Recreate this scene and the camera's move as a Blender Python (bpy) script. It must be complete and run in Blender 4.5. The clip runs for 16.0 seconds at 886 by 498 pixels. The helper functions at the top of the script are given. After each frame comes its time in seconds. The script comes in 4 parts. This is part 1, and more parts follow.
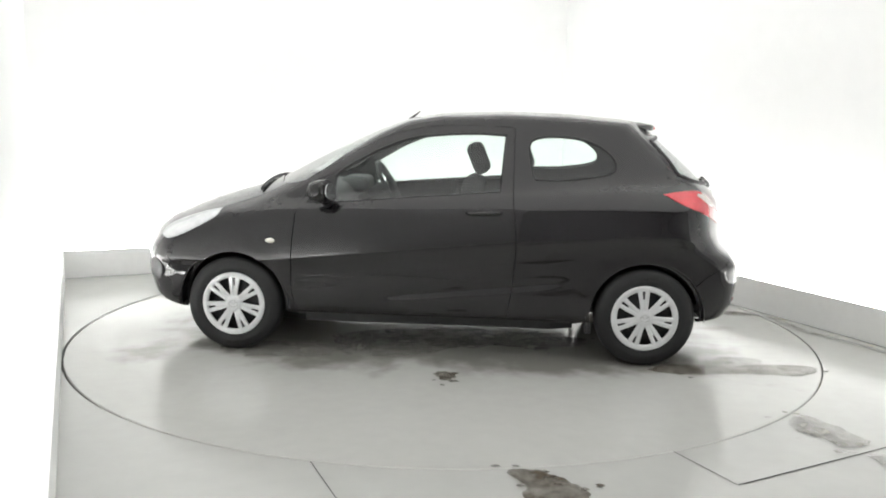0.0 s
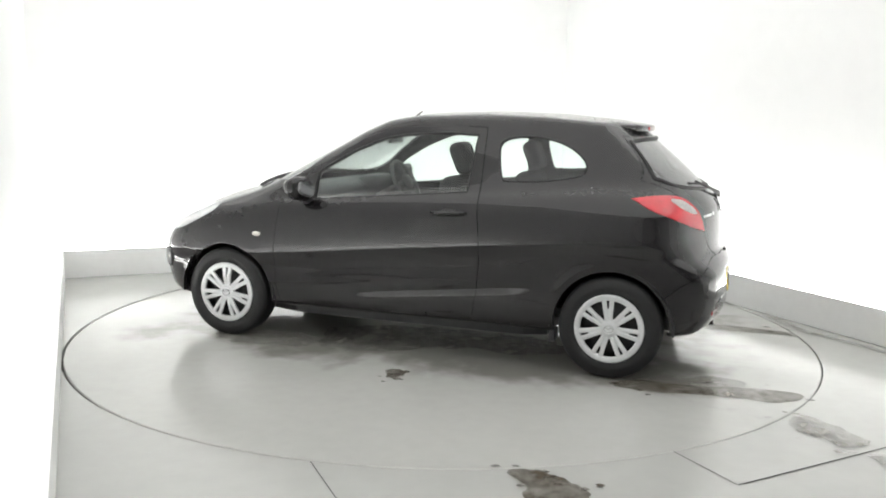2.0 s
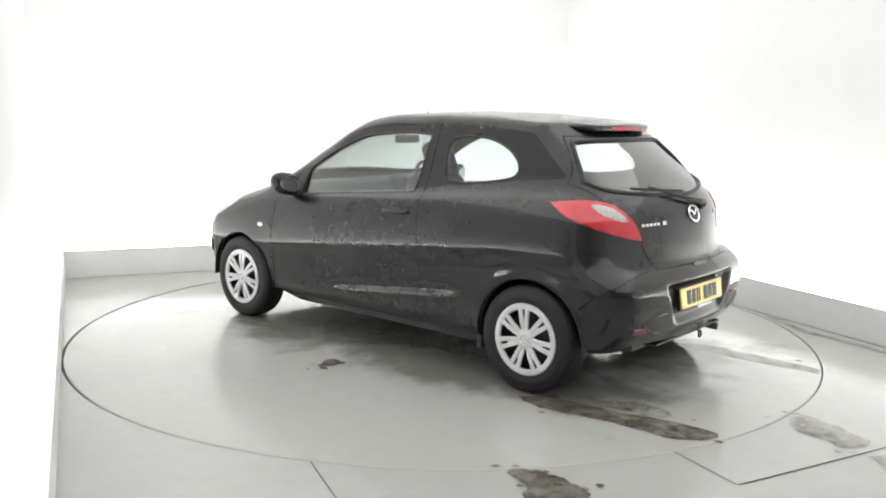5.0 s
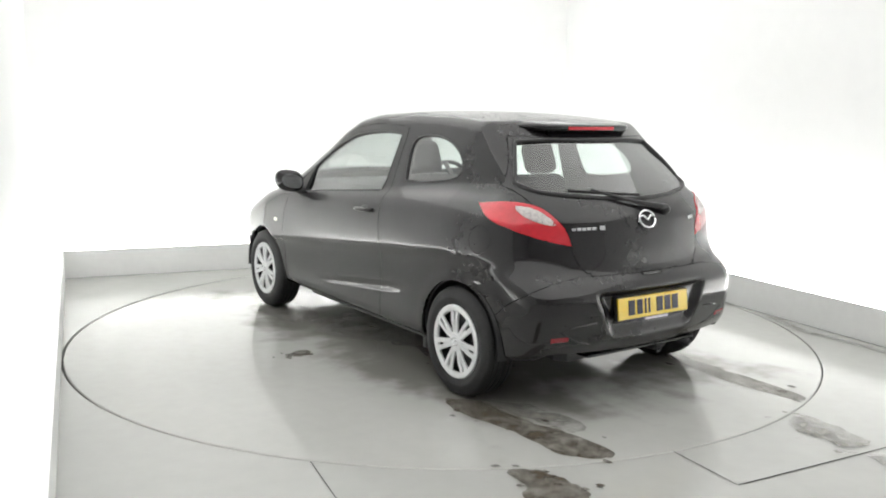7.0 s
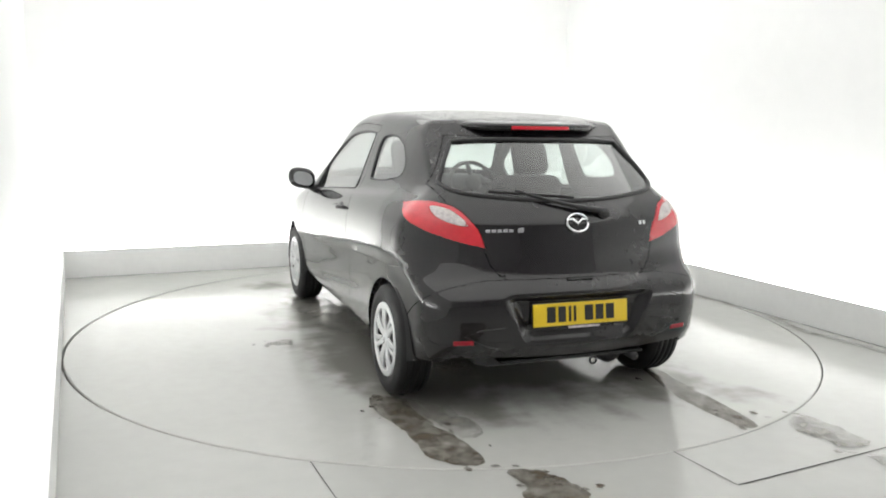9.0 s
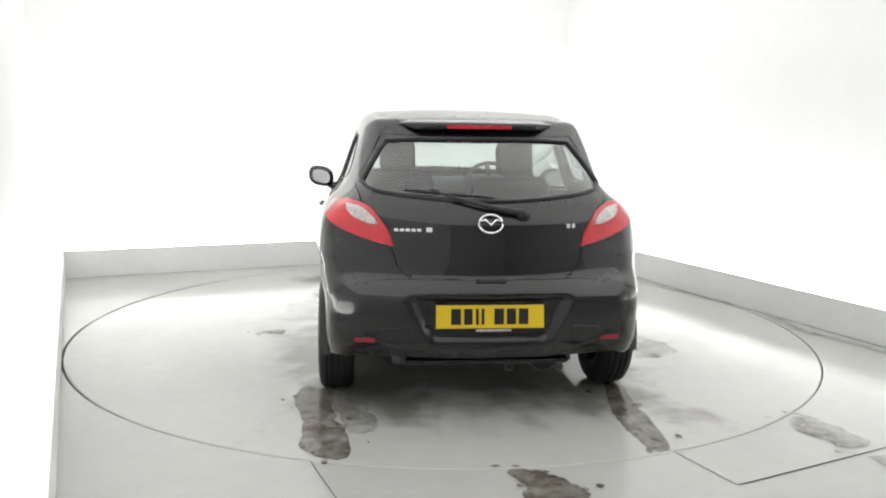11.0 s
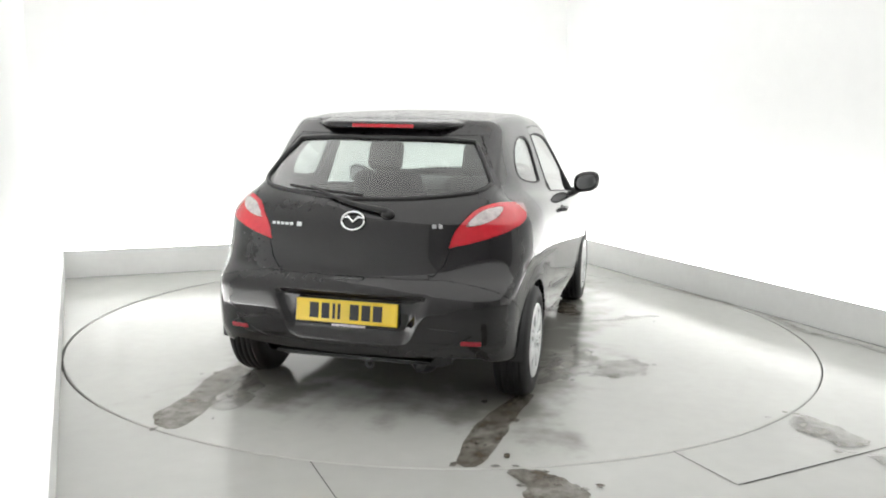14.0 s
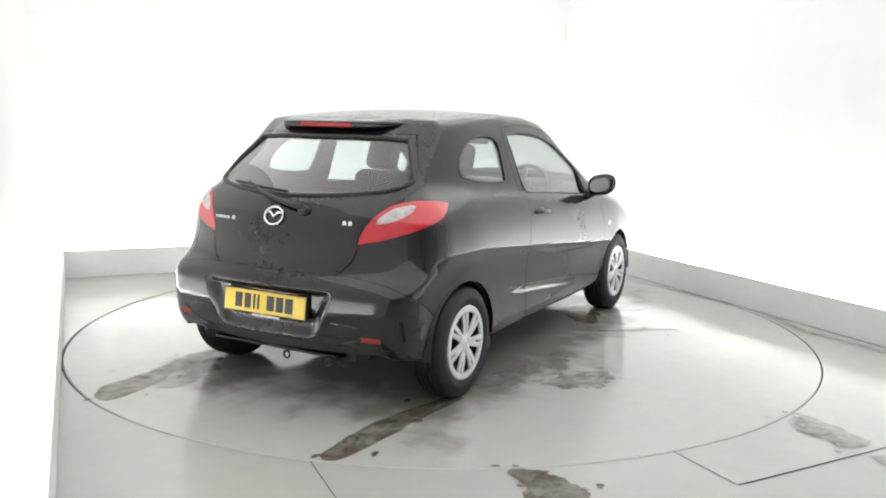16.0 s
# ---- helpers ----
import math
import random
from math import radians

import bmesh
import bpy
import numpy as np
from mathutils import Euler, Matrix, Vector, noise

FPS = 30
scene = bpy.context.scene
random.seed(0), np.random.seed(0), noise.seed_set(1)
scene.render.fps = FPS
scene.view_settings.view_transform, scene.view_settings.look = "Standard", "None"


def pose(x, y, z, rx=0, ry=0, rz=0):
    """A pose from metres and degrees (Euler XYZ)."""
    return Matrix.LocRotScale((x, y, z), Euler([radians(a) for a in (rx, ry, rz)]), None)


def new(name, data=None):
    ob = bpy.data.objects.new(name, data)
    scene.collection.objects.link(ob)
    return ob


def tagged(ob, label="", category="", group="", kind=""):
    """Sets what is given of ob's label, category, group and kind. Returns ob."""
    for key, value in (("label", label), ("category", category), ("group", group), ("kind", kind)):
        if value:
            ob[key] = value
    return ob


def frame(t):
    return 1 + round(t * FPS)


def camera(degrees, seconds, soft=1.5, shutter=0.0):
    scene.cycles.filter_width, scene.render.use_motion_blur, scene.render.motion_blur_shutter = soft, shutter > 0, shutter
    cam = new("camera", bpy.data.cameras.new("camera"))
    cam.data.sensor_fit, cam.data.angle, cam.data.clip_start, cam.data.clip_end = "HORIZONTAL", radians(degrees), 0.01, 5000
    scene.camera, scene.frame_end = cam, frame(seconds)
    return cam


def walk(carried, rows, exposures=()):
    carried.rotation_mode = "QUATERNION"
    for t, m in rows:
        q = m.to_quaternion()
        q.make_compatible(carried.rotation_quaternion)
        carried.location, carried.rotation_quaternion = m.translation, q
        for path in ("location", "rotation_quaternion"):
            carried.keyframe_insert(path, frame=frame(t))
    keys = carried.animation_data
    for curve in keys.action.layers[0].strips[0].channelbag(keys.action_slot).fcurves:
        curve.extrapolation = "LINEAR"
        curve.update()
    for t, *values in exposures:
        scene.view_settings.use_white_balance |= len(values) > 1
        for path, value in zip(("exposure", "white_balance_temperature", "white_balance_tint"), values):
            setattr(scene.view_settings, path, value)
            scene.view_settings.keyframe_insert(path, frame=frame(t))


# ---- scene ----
cam = camera(55.36, 16.0, soft=1.9)
EYE = (0.0, -5.775, 1.452)
VIEW = Matrix.Translation(EYE) @ pose(0, 0, 0, 90 - 8.925, 0, 0.074) @ pose(0, 0, 0, 0, 0, 0.92)
walk(cam, [(0, VIEW), (16, VIEW)])
scene.view_settings.exposure = 0.0

# ---- light: white booth with ceiling panels and a trough of tubes behind the low boards ----
world = bpy.data.worlds.new("world")
scene.world = world
world.use_nodes = True
world.node_tree.nodes["Background"].inputs["Color"].default_value = (0.9, 0.95, 1.0, 1)
world.node_tree.nodes["Background"].inputs["Strength"].default_value = 0.15
CEIL = 3.3
PANEL_POWER = 182
TUBE_GLOW = 24.0


def ceiling_lamp(x, y, turn, sx, sy, watts):
    data = bpy.data.lights.new("ceiling_panel_lamp", "AREA")
    data.shape, data.size, data.size_y, data.energy, data.color = "RECTANGLE", sx, sy, watts, (1.0, 0.998, 0.985)
    ob = new("ceiling_panel_lamp", data)
    ob.matrix_world = pose(x, y, CEIL - 0.05, 0, 0, turn)
    return ob


# ---- materials ----
def material(name, base, rough=0.5, metal=0.0, coat=0.0, vary=0.0, scale=8.0, bump=0.0, bump_scale=200.0, rough_vary=0.0, spec=0.5, second=None, coat_rough=0.03):
    """A principled surface with uneven colour at two scales, uneven gloss and fine relief."""
    m = bpy.data.materials.new(name)
    m.use_nodes = True
    t = m.node_tree
    b = t.nodes["Principled BSDF"]
    b.inputs["Base Color"].default_value = (*base, 1)
    b.inputs["Roughness"].default_value, b.inputs["Metallic"].default_value = rough, metal
    b.inputs["Coat Weight"].default_value, b.inputs["Coat Roughness"].default_value = coat, coat_rough
    b.inputs["Specular IOR Level"].default_value = spec
    place = t.nodes.new("ShaderNodeTexCoord").outputs["Object"]

    def grain(s, detail=5.0):
        n = t.nodes.new("ShaderNodeTexNoise")
        n.inputs["Scale"].default_value, n.inputs["Detail"].default_value = s, detail
        t.links.new(place, n.inputs["Vector"])
        return n.outputs["Fac"]

    if vary:
        big, small = grain(scale), grain(scale * 9)
        add = t.nodes.new("ShaderNodeMath")
        add.operation = "ADD"
        t.links.new(big, add.inputs[0])
        t.links.new(small, add.inputs[1])
        ramp = t.nodes.new("ShaderNodeMapRange")
        ramp.inputs["From Min"].default_value, ramp.inputs["From Max"].default_value = 0.7, 1.3
        t.links.new(add.outputs[0], ramp.inputs["Value"])
        mix = t.nodes.new("ShaderNodeMix")
        mix.data_type = "RGBA"
        other = second or tuple(c * (1 - vary) for c in base)
        mix.inputs[6].default_value, mix.inputs[7].default_value = (*other, 1), (*base, 1)
        t.links.new(ramp.outputs["Result"], mix.inputs[0])
        t.links.new(mix.outputs[2], b.inputs["Base Color"])
    if rough_vary:
        r = t.nodes.new("ShaderNodeMapRange")
        r.inputs["From Min"].default_value, r.inputs["From Max"].default_value = 0.3, 0.7
        r.inputs["To Min"].default_value, r.inputs["To Max"].default_value = max(rough - rough_vary, 0.02), rough + rough_vary
        t.links.new(grain(scale * 0.7), r.inputs["Value"])
        t.links.new(r.outputs["Result"], b.inputs["Roughness"])
    if bump:
        bp = t.nodes.new("ShaderNodeBump")
        bp.inputs["Strength"].default_value, bp.inputs["Distance"].default_value = bump, 0.004
        t.links.new(grain(bump_scale), bp.inputs["Height"])
        t.links.new(bp.outputs["Normal"], b.inputs["Normal"])
    return m


def glass(name, tint, gloss=0.06, rise=2.0):
    """A thin pane: tinted and clear, with gloss that grows towards the edge."""
    m = bpy.data.materials.new(name)
    m.use_nodes = True
    t = m.node_tree
    t.nodes.remove(t.nodes["Principled BSDF"])
    clear, shine, edge, mix = (t.nodes.new(n) for n in ("ShaderNodeBsdfTransparent", "ShaderNodeBsdfGlossy", "ShaderNodeLayerWeight", "ShaderNodeMixShader"))
    power, spread = t.nodes.new("ShaderNodeMath"), t.nodes.new("ShaderNodeMapRange")
    power.operation = "POWER"
    power.inputs[1].default_value = rise
    spread.inputs["To Min"].default_value = gloss
    edge.inputs["Blend"].default_value = 0.5
    clear.inputs["Color"].default_value = (*tint, 1)
    shine.inputs["Roughness"].default_value = 0.015
    t.links.new(edge.outputs["Facing"], power.inputs[0])
    t.links.new(power.outputs[0], spread.inputs["Value"])
    t.links.new(spread.outputs["Result"], mix.inputs[0])
    t.links.new(clear.outputs[0], mix.inputs[1])
    t.links.new(shine.outputs[0], mix.inputs[2])
    t.links.new(mix.outputs[0], t.nodes["Material Output"].inputs["Surface"])
    return m


def glow(name, colour, strength):
    m = bpy.data.materials.new(name)
    m.use_nodes = True
    b = m.node_tree.nodes["Principled BSDF"]
    b.inputs["Base Color"].default_value = (*colour, 1)
    b.inputs["Emission Color"].default_value, b.inputs["Emission Strength"].default_value = (*colour, 1), strength
    return m


WALL = material("white_wall_paint", (0.855, 0.86, 0.855), 0.6, vary=0.03, scale=0.8, bump=0.05, bump_scale=60)
# grey for the unseen walls, chosen to keep their reflection in the car dark
UNSEEN_WALL = material("unseen_wall_grey", (0.50, 0.50, 0.50), 0.6, vary=0.06, scale=0.8, bump=0.05, bump_scale=60)
BOARD = material("grey_board_paint", (0.84, 0.845, 0.835), 0.45, vary=0.05, scale=2.0, bump=0.08, bump_scale=40)
FLOOR = material("wet_painted_concrete", (0.465, 0.47, 0.448), 0.19, vary=0.06, scale=1.1, rough_vary=0.05, bump=0.05, bump_scale=14, spec=0.5)
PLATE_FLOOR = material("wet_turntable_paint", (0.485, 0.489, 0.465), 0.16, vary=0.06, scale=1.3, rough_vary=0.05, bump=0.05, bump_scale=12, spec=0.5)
GAP = material("dark_joint", (0.06, 0.06, 0.056), 0.8, vary=0.4, scale=6)
WET = material("wet_dirt_stain", (0.10, 0.085, 0.065), 0.12, vary=0.45, scale=9, second=(0.19, 0.165, 0.13), rough_vary=0.04, spec=0.5)
WET_FAINT = material("thin_wet_stain", (0.25, 0.24, 0.215), 0.14, vary=0.3, scale=7, second=(0.36, 0.35, 0.325), rough_vary=0.04, spec=0.5)


def patchy(m, scale, low, high, thin):
    """Lets the floor show through where the dirt lies thin."""
    t = m.node_tree
    spot, n, level = t.nodes.new("ShaderNodeTexCoord"), t.nodes.new("ShaderNodeTexNoise"), t.nodes.new("ShaderNodeMapRange")
    clear, mix = t.nodes.new("ShaderNodeBsdfTransparent"), t.nodes.new("ShaderNodeMixShader")
    n.inputs["Scale"].default_value, n.inputs["Detail"].default_value, n.inputs["Roughness"].default_value = scale, 6.0, 0.65
    for name, v in (("From Min", low), ("From Max", high), ("To Min", thin), ("To Max", 1.0)):
        level.inputs[name].default_value = v
    t.links.new(spot.outputs["Object"], n.inputs["Vector"])
    t.links.new(n.outputs["Fac"], level.inputs["Value"])
    t.links.new(level.outputs["Result"], mix.inputs[0])
    t.links.new(clear.outputs[0], mix.inputs[1])
    t.links.new(t.nodes["Principled BSDF"].outputs[0], mix.inputs[2])
    t.links.new(mix.outputs[0], t.nodes["Material Output"].inputs["Surface"])


patchy(WET, 9.0, 0.32, 0.64, 0.25)
patchy(WET_FAINT, 7.0, 0.36, 0.68, 0.0)


def film_and_shade(m, half_x, half_y):
    """A ragged film of water and dirt round the middle of the deck: smoother, and darkened for the car's shade."""
    t = m.node_tree
    b = t.nodes["Principled BSDF"]

    def math_node(kind, a, c):
        n = t.nodes.new("ShaderNodeMath")
        n.operation = kind
        for i, v in enumerate((a, c)):
            if isinstance(v, (int, float)):
                n.inputs[i].default_value = v
            else:
                t.links.new(v, n.inputs[i])
        return n.outputs[0]

    spot = t.nodes.new("ShaderNodeTexCoord")
    axes = t.nodes.new("ShaderNodeSeparateXYZ")
    t.links.new(spot.outputs["Object"], axes.inputs[0])
    reach = math_node("MAXIMUM", math_node("DIVIDE", math_node("ABSOLUTE", axes.outputs[0], 0), half_x), math_node("DIVIDE", math_node("ABSOLUTE", axes.outputs[1], 0), half_y))
    total = reach
    for scale, weight, detail in ((1.6, 1.1, 3.0), (6.0, 0.5, 3.0)):
        n = t.nodes.new("ShaderNodeTexNoise")
        n.inputs["Scale"].default_value, n.inputs["Detail"].default_value = scale, detail
        t.links.new(spot.outputs["Object"], n.inputs["Vector"])
        total = math_node("ADD", total, math_node("MULTIPLY", math_node("SUBTRACT", n.outputs["Fac"], 0.5), weight))
    mask = t.nodes.new("ShaderNodeMapRange")
    mask.interpolation_type = "SMOOTHSTEP"
    for name, v in (("From Min", 0.75), ("From Max", 1.15), ("To Min", 1.0), ("To Max", 0.0)):
        mask.inputs[name].default_value = v
    t.links.new(total, mask.inputs["Value"])
    mix = t.nodes.new("ShaderNodeMix")
    mix.data_type = "RGBA"
    t.links.new(mask.outputs["Result"], mix.inputs[0])
    t.links.new(b.inputs["Base Color"].links[0].from_socket, mix.inputs[6])
    # this dark colour also stands in for the car's shade on the deck
    mix.inputs[7].default_value = (0.22, 0.215, 0.195, 1)
    t.links.new(mix.outputs[2], b.inputs["Base Color"])
    rough = t.nodes.new("ShaderNodeMix")
    t.links.new(mask.outputs["Result"], rough.inputs[0])
    t.links.new(b.inputs["Roughness"].links[0].from_socket, rough.inputs[2])
    rough.inputs[3].default_value = 0.09
    t.links.new(rough.outputs[0], b.inputs["Roughness"])


film_and_shade(PLATE_FLOOR, 1.75, 1.0)
TUBE = glow("lit_tube", (1.0, 0.998, 0.985), TUBE_GLOW)
CEIL_PAINT = material("white_ceiling_paint", (0.82, 0.82, 0.81), 0.7, vary=0.03, scale=1.0)


# ---- mesh helpers ----
def part(name, bm, mat, parent=None, label="", smooth_shade=False):
    """Links a bmesh as one mesh object under its parent."""
    me = bpy.data.meshes.new(name)
    bm.to_mesh(me)
    bm.free()
    me.materials.append(mat)
    if smooth_shade:
        me.polygons.foreach_set("use_smooth", [True] * len(me.polygons))
    ob = new(name, me)
    ob.parent = parent
    return tagged(ob, label)


def slab(bm, outline, z0, z1):
    """A closed prism over a counter-clockwise outline."""
    lo = [bm.verts.new((x, y, z0)) for x, y in outline]
    hi = [bm.verts.new((x, y, z1)) for x, y in outline]
    bm.faces.new(hi)
    bm.faces.new(lo[::-1])
    n = len(outline)
    for i in range(n):
        bm.faces.new((lo[i], lo[(i + 1) % n], hi[(i + 1) % n], hi[i]))
    return bm


def box(bm, x0, x1, y0, y1, z0, z1, m=None, bevel=0.0, segs=2):
    made = bmesh.ops.create_cube(bm, size=1.0, matrix=Matrix.Translation(((x0 + x1) / 2, (y0 + y1) / 2, (z0 + z1) / 2)) @ Matrix.Diagonal((x1 - x0, y1 - y0, z1 - z0, 1)))
    verts = made["verts"]
    if bevel:
        edges = list({e for v in verts for e in v.link_edges})
        r = bmesh.ops.bevel(bm, geom=edges, offset=bevel, segments=segs, affect="EDGES", profile=0.5)
        verts = r["verts"]
    if m is not None:
        bmesh.ops.transform(bm, matrix=m, verts=list(verts))
    return bm


def tube(bm, points, radius, sides=8, closed=False):
    """A round bar along points."""
    pts = [Vector(p) for p in points]
    n, rings = len(pts), []
    for i, p in enumerate(pts):
        a, b = (pts[i - 1], pts[(i + 1) % n]) if closed else (pts[max(i - 1, 0)], pts[min(i + 1, n - 1)])
        q = (b - a).to_track_quat("Z", "X")
        r = radius[i] if isinstance(radius, (list, tuple)) else radius
        rings.append([bm.verts.new(p + q @ Vector((r * math.cos(k * math.tau / sides), r * math.sin(k * math.tau / sides), 0))) for k in range(sides)])
    for i in range(n if closed else n - 1):
        a, b = rings[i], rings[(i + 1) % n]
        for k in range(sides):
            bm.faces.new((a[k], a[(k + 1) % sides], b[(k + 1) % sides], b[k]))
    if not closed:
        bm.faces.new(rings[0][::-1])
        bm.faces.new(rings[-1])
    return bm


def lathe(bm, profile, m=None, steps=48, axis="y"):
    """Turns (radius, offset along the axis) pairs about an axis."""
    rings = []
    for k in range(steps):
        a = k * math.tau / steps
        row = []
        for r, o in profile:
            v = Vector((r * math.cos(a), o, r * math.sin(a))) if axis == "y" else Vector((r * math.cos(a), r * math.sin(a), o))
            row.append(bm.verts.new(m @ v if m else v))
        rings.append(row)
    for k in range(steps):
        a, b = rings[k], rings[(k + 1) % steps]
        for i in range(len(profile) - 1):
            bm.faces.new((a[i], b[i], b[i + 1], a[i + 1]))
    return bm


# ---- the booth ----
TABLE_R = 2.44
LEFT_BACK, LEFT_NEAR = Vector((-3.302, 1.453)), Vector((0.045, -6.2))
CORNER, RIGHT_NEAR = Vector((1.129, 3.380)), Vector((4.878, -4.6))
BACK_NEAR = Vector((3.0, -8.2))
BOARD_H = 0.243


def wall(name, a, b, height, thick, mat, label, base=0.0, out=1):
    """An upright slab from a to b, its thickness on the right of the way."""
    d = (b - a).normalized()
    n = Vector((d.y, -d.x)) * thick * out
    pts = [a, b, b + n, a + n]
    if out > 0:
        pts = pts[::-1]
    bm = slab(bmesh.new(), [tuple(p) for p in pts], base, height)
    bmesh.ops.recalc_face_normals(bm, faces=bm.faces)
    return tagged(part(name, bm, mat), label, "wall", kind="structure")


TROUGH = 0.42
back_dir, right_dir = (CORNER - LEFT_BACK).normalized(), (RIGHT_NEAR - CORNER).normalized()
back_out, right_out = Vector((-back_dir.y, back_dir.x)), Vector((-right_dir.y, right_dir.x))
west_dir = (LEFT_NEAR - LEFT_BACK).normalized()
west_in = Vector((-west_dir.y, west_dir.x))
wall("wall_west", LEFT_BACK - west_dir * 0.7 - west_in * 0.222, LEFT_NEAR - west_in * 0.222, CEIL, 0.12, WALL, "plain white painted booth wall close beside the camera", out=1)
wall("wall_north", LEFT_BACK + back_out * TROUGH - back_dir * 0.3, CORNER + back_out * TROUGH + back_dir * 0.6, CEIL, 0.12, WALL, "tall white painted back wall lit from below", out=-1)
wall("wall_east", CORNER + right_out * TROUGH - right_dir * 0.6, RIGHT_NEAR + right_out * TROUGH, CEIL, 0.12, WALL, "tall white painted side wall lit from below", out=-1)
wall("wall_south", LEFT_NEAR - west_in * 0.4, BACK_NEAR, CEIL, 0.12, UNSEEN_WALL, "unseen booth wall behind the camera, greyed to dim reflections in the car", out=1)
wall("wall_south_east", BACK_NEAR, RIGHT_NEAR + right_out * TROUGH, CEIL, 0.12, UNSEEN_WALL, "unseen booth wall behind the camera, greyed to dim reflections in the car", out=1)
wall("low_board_north", LEFT_BACK, CORNER, BOARD_H, 0.02, BOARD, "low grey painted kick board before the back wall", out=-1)
wall("low_board_east", CORNER, RIGHT_NEAR, BOARD_H, 0.02, BOARD, "low grey painted kick board before the side wall", out=-1)


def trough_tubes(name, a, b, out):
    d = (b - a).normalized()
    p, q = a + d * 0.1 + out * 0.075, b - d * 0.1 + out * 0.075
    bm = tube(bmesh.new(), [(p.x, p.y, 0.204), (q.x, q.y, 0.204)], 0.035, 10)
    ob = part(name, bm, TUBE)
    return tagged(ob, "long lit white tube lying behind the low board", "tube light", "trough lights", "structure")


trough_tubes("trough_tube_north", LEFT_BACK, CORNER, back_out)
trough_tubes("trough_tube_east", CORNER, RIGHT_NEAR, right_out)

# low board and tube along the near wall
wall("low_board_west", LEFT_BACK, LEFT_BACK + west_dir * 5.3, BOARD_H, 0.02, BOARD, "low pale painted kick board before the near wall", out=1)
trough_tubes("trough_tube_west", LEFT_BACK, LEFT_BACK + west_dir * 5.3, -west_in * 0.7)

bm = slab(bmesh.new(), [(-5, -9), (7, -9), (7, 5), (-5, 5)], CEIL, CEIL + 0.1)
tagged(part("ceiling", bm, CEIL_PAINT), "plain white painted ceiling", "ceiling", kind="structure")
ceiling_lamp(0.3, -1.6, 20, 7.2, 9.0, PANEL_POWER)

# floor with a round hole for the turntable
bm = bmesh.new()
inner = [bm.verts.new(((TABLE_R + 0.006) * math.cos(a) - 0.003, (TABLE_R + 0.006) * math.sin(a) - 0.002, 0)) for a in np.linspace(0, math.tau, 160, endpoint=False)]
outer = [bm.verts.new((14 * math.cos(a), 14 * math.sin(a), 0)) for a in np.linspace(0, math.tau, 160, endpoint=False)]
deep = [bm.verts.new((v.co.x, v.co.y, -0.06)) for v in inner]
for i in range(160):
    j = (i + 1) % 160
    bm.faces.new((inner[i], outer[i], outer[j], inner[j]))
    bm.faces.new((deep[i], inner[i], inner[j], deep[j]))
tagged(part("floor", bm, FLOOR), "wet glossy grey painted concrete floor", "floor", kind="structure")
bm = bmesh.new()
bmesh.ops.create_circle(bm, cap_ends=True, segments=64, radius=TABLE_R + 0.3)
ob = tagged(part("turntable_pit", bm, GAP), "dark pit below the turntable", "pit", kind="structure")
ob.location.z = -0.055

# turntable
turntable = new("turntable")
tagged(turntable, "round wet grey painted vehicle turntable flush with the floor", "turntable")
bm = lathe(bmesh.new(), [(0.0005, 0.0), (0.8, 0.0), (1.6, 0.0), (TABLE_R - 0.010, 0.0), (TABLE_R - 0.004, -0.004), (TABLE_R - 0.004, -0.05)], steps=160, axis="z")
part("deck", bm, PLATE_FLOOR, turntable)
# ---- the car's body as a smooth solid: x forward, y to its left, z up, origin between the wheels on the ground ----
WHEELBASE, WHEEL_R, ARCH_R = 2.49, 0.292, 0.322
AXLE = WHEELBASE / 2


def curve(points, sigma):
    """A smoothed line through the points, as a function."""
    a = np.array(points, float)
    a = a[np.argsort(a[:, 0])]
    grid = np.arange(a[0, 0] - 0.5, a[-1, 0] + 0.5, 0.004)
    lo, hi = (a[1] - a[0]), (a[-1] - a[-2])
    xs = np.concatenate([[a[0, 0] - 0.5], a[:, 0], [a[-1, 0] + 0.5]])
    ys = np.concatenate([[a[0, 1] - 0.5 * lo[1] / lo[0]], a[:, 1], [a[-1, 1] + 0.5 * hi[1] / hi[0]]])
    vals = np.interp(grid, xs, ys)
    k = np.exp(-0.5 * (np.arange(-60, 61) * 0.004 / sigma) ** 2)
    vals = np.convolve(np.pad(vals, 60, mode="reflect", reflect_type="odd"), k / k.sum(), "valid")
    return lambda v: np.interp(v, grid, vals)


def smooth(a, b, v):
    t = np.clip((v - a) / (b - a), 0, 1)
    return t * t * (3 - 2 * t)


def smax(a, b, k):
    h = np.clip(0.5 + 0.5 * (a - b) / k, 0, 1)
    return b + (a - b) * h + k * h * (1 - h)


TOP = curve([(2.06, 0.58), (2.0, 0.69), (1.88, 0.765), (1.57, 0.892), (1.28, 0.975), (1.12, 1.038), (0.76, 1.225), (0.45, 1.367),
             (0.23, 1.444), (0.0, 1.478), (-0.4, 1.492), (-0.78, 1.481), (-1.15, 1.450), (-1.45, 1.402)], 0.035)
REAR = curve([(0.2, -1.74), (0.28, -1.80), (0.36, -1.85), (0.5, -1.872), (0.6, -1.868), (0.655, -1.84), (0.69, -1.80), (0.8, -1.79), (0.95, -1.765),
              (1.02, -1.715), (1.2, -1.525), (1.36, -1.338), (1.45, -1.235)], 0.014)
FRONT = curve([(0.18, 1.92), (0.3, 2.0), (0.45, 2.04), (0.6, 2.03), (0.75, 1.97), (0.9, 1.9)], 0.03)
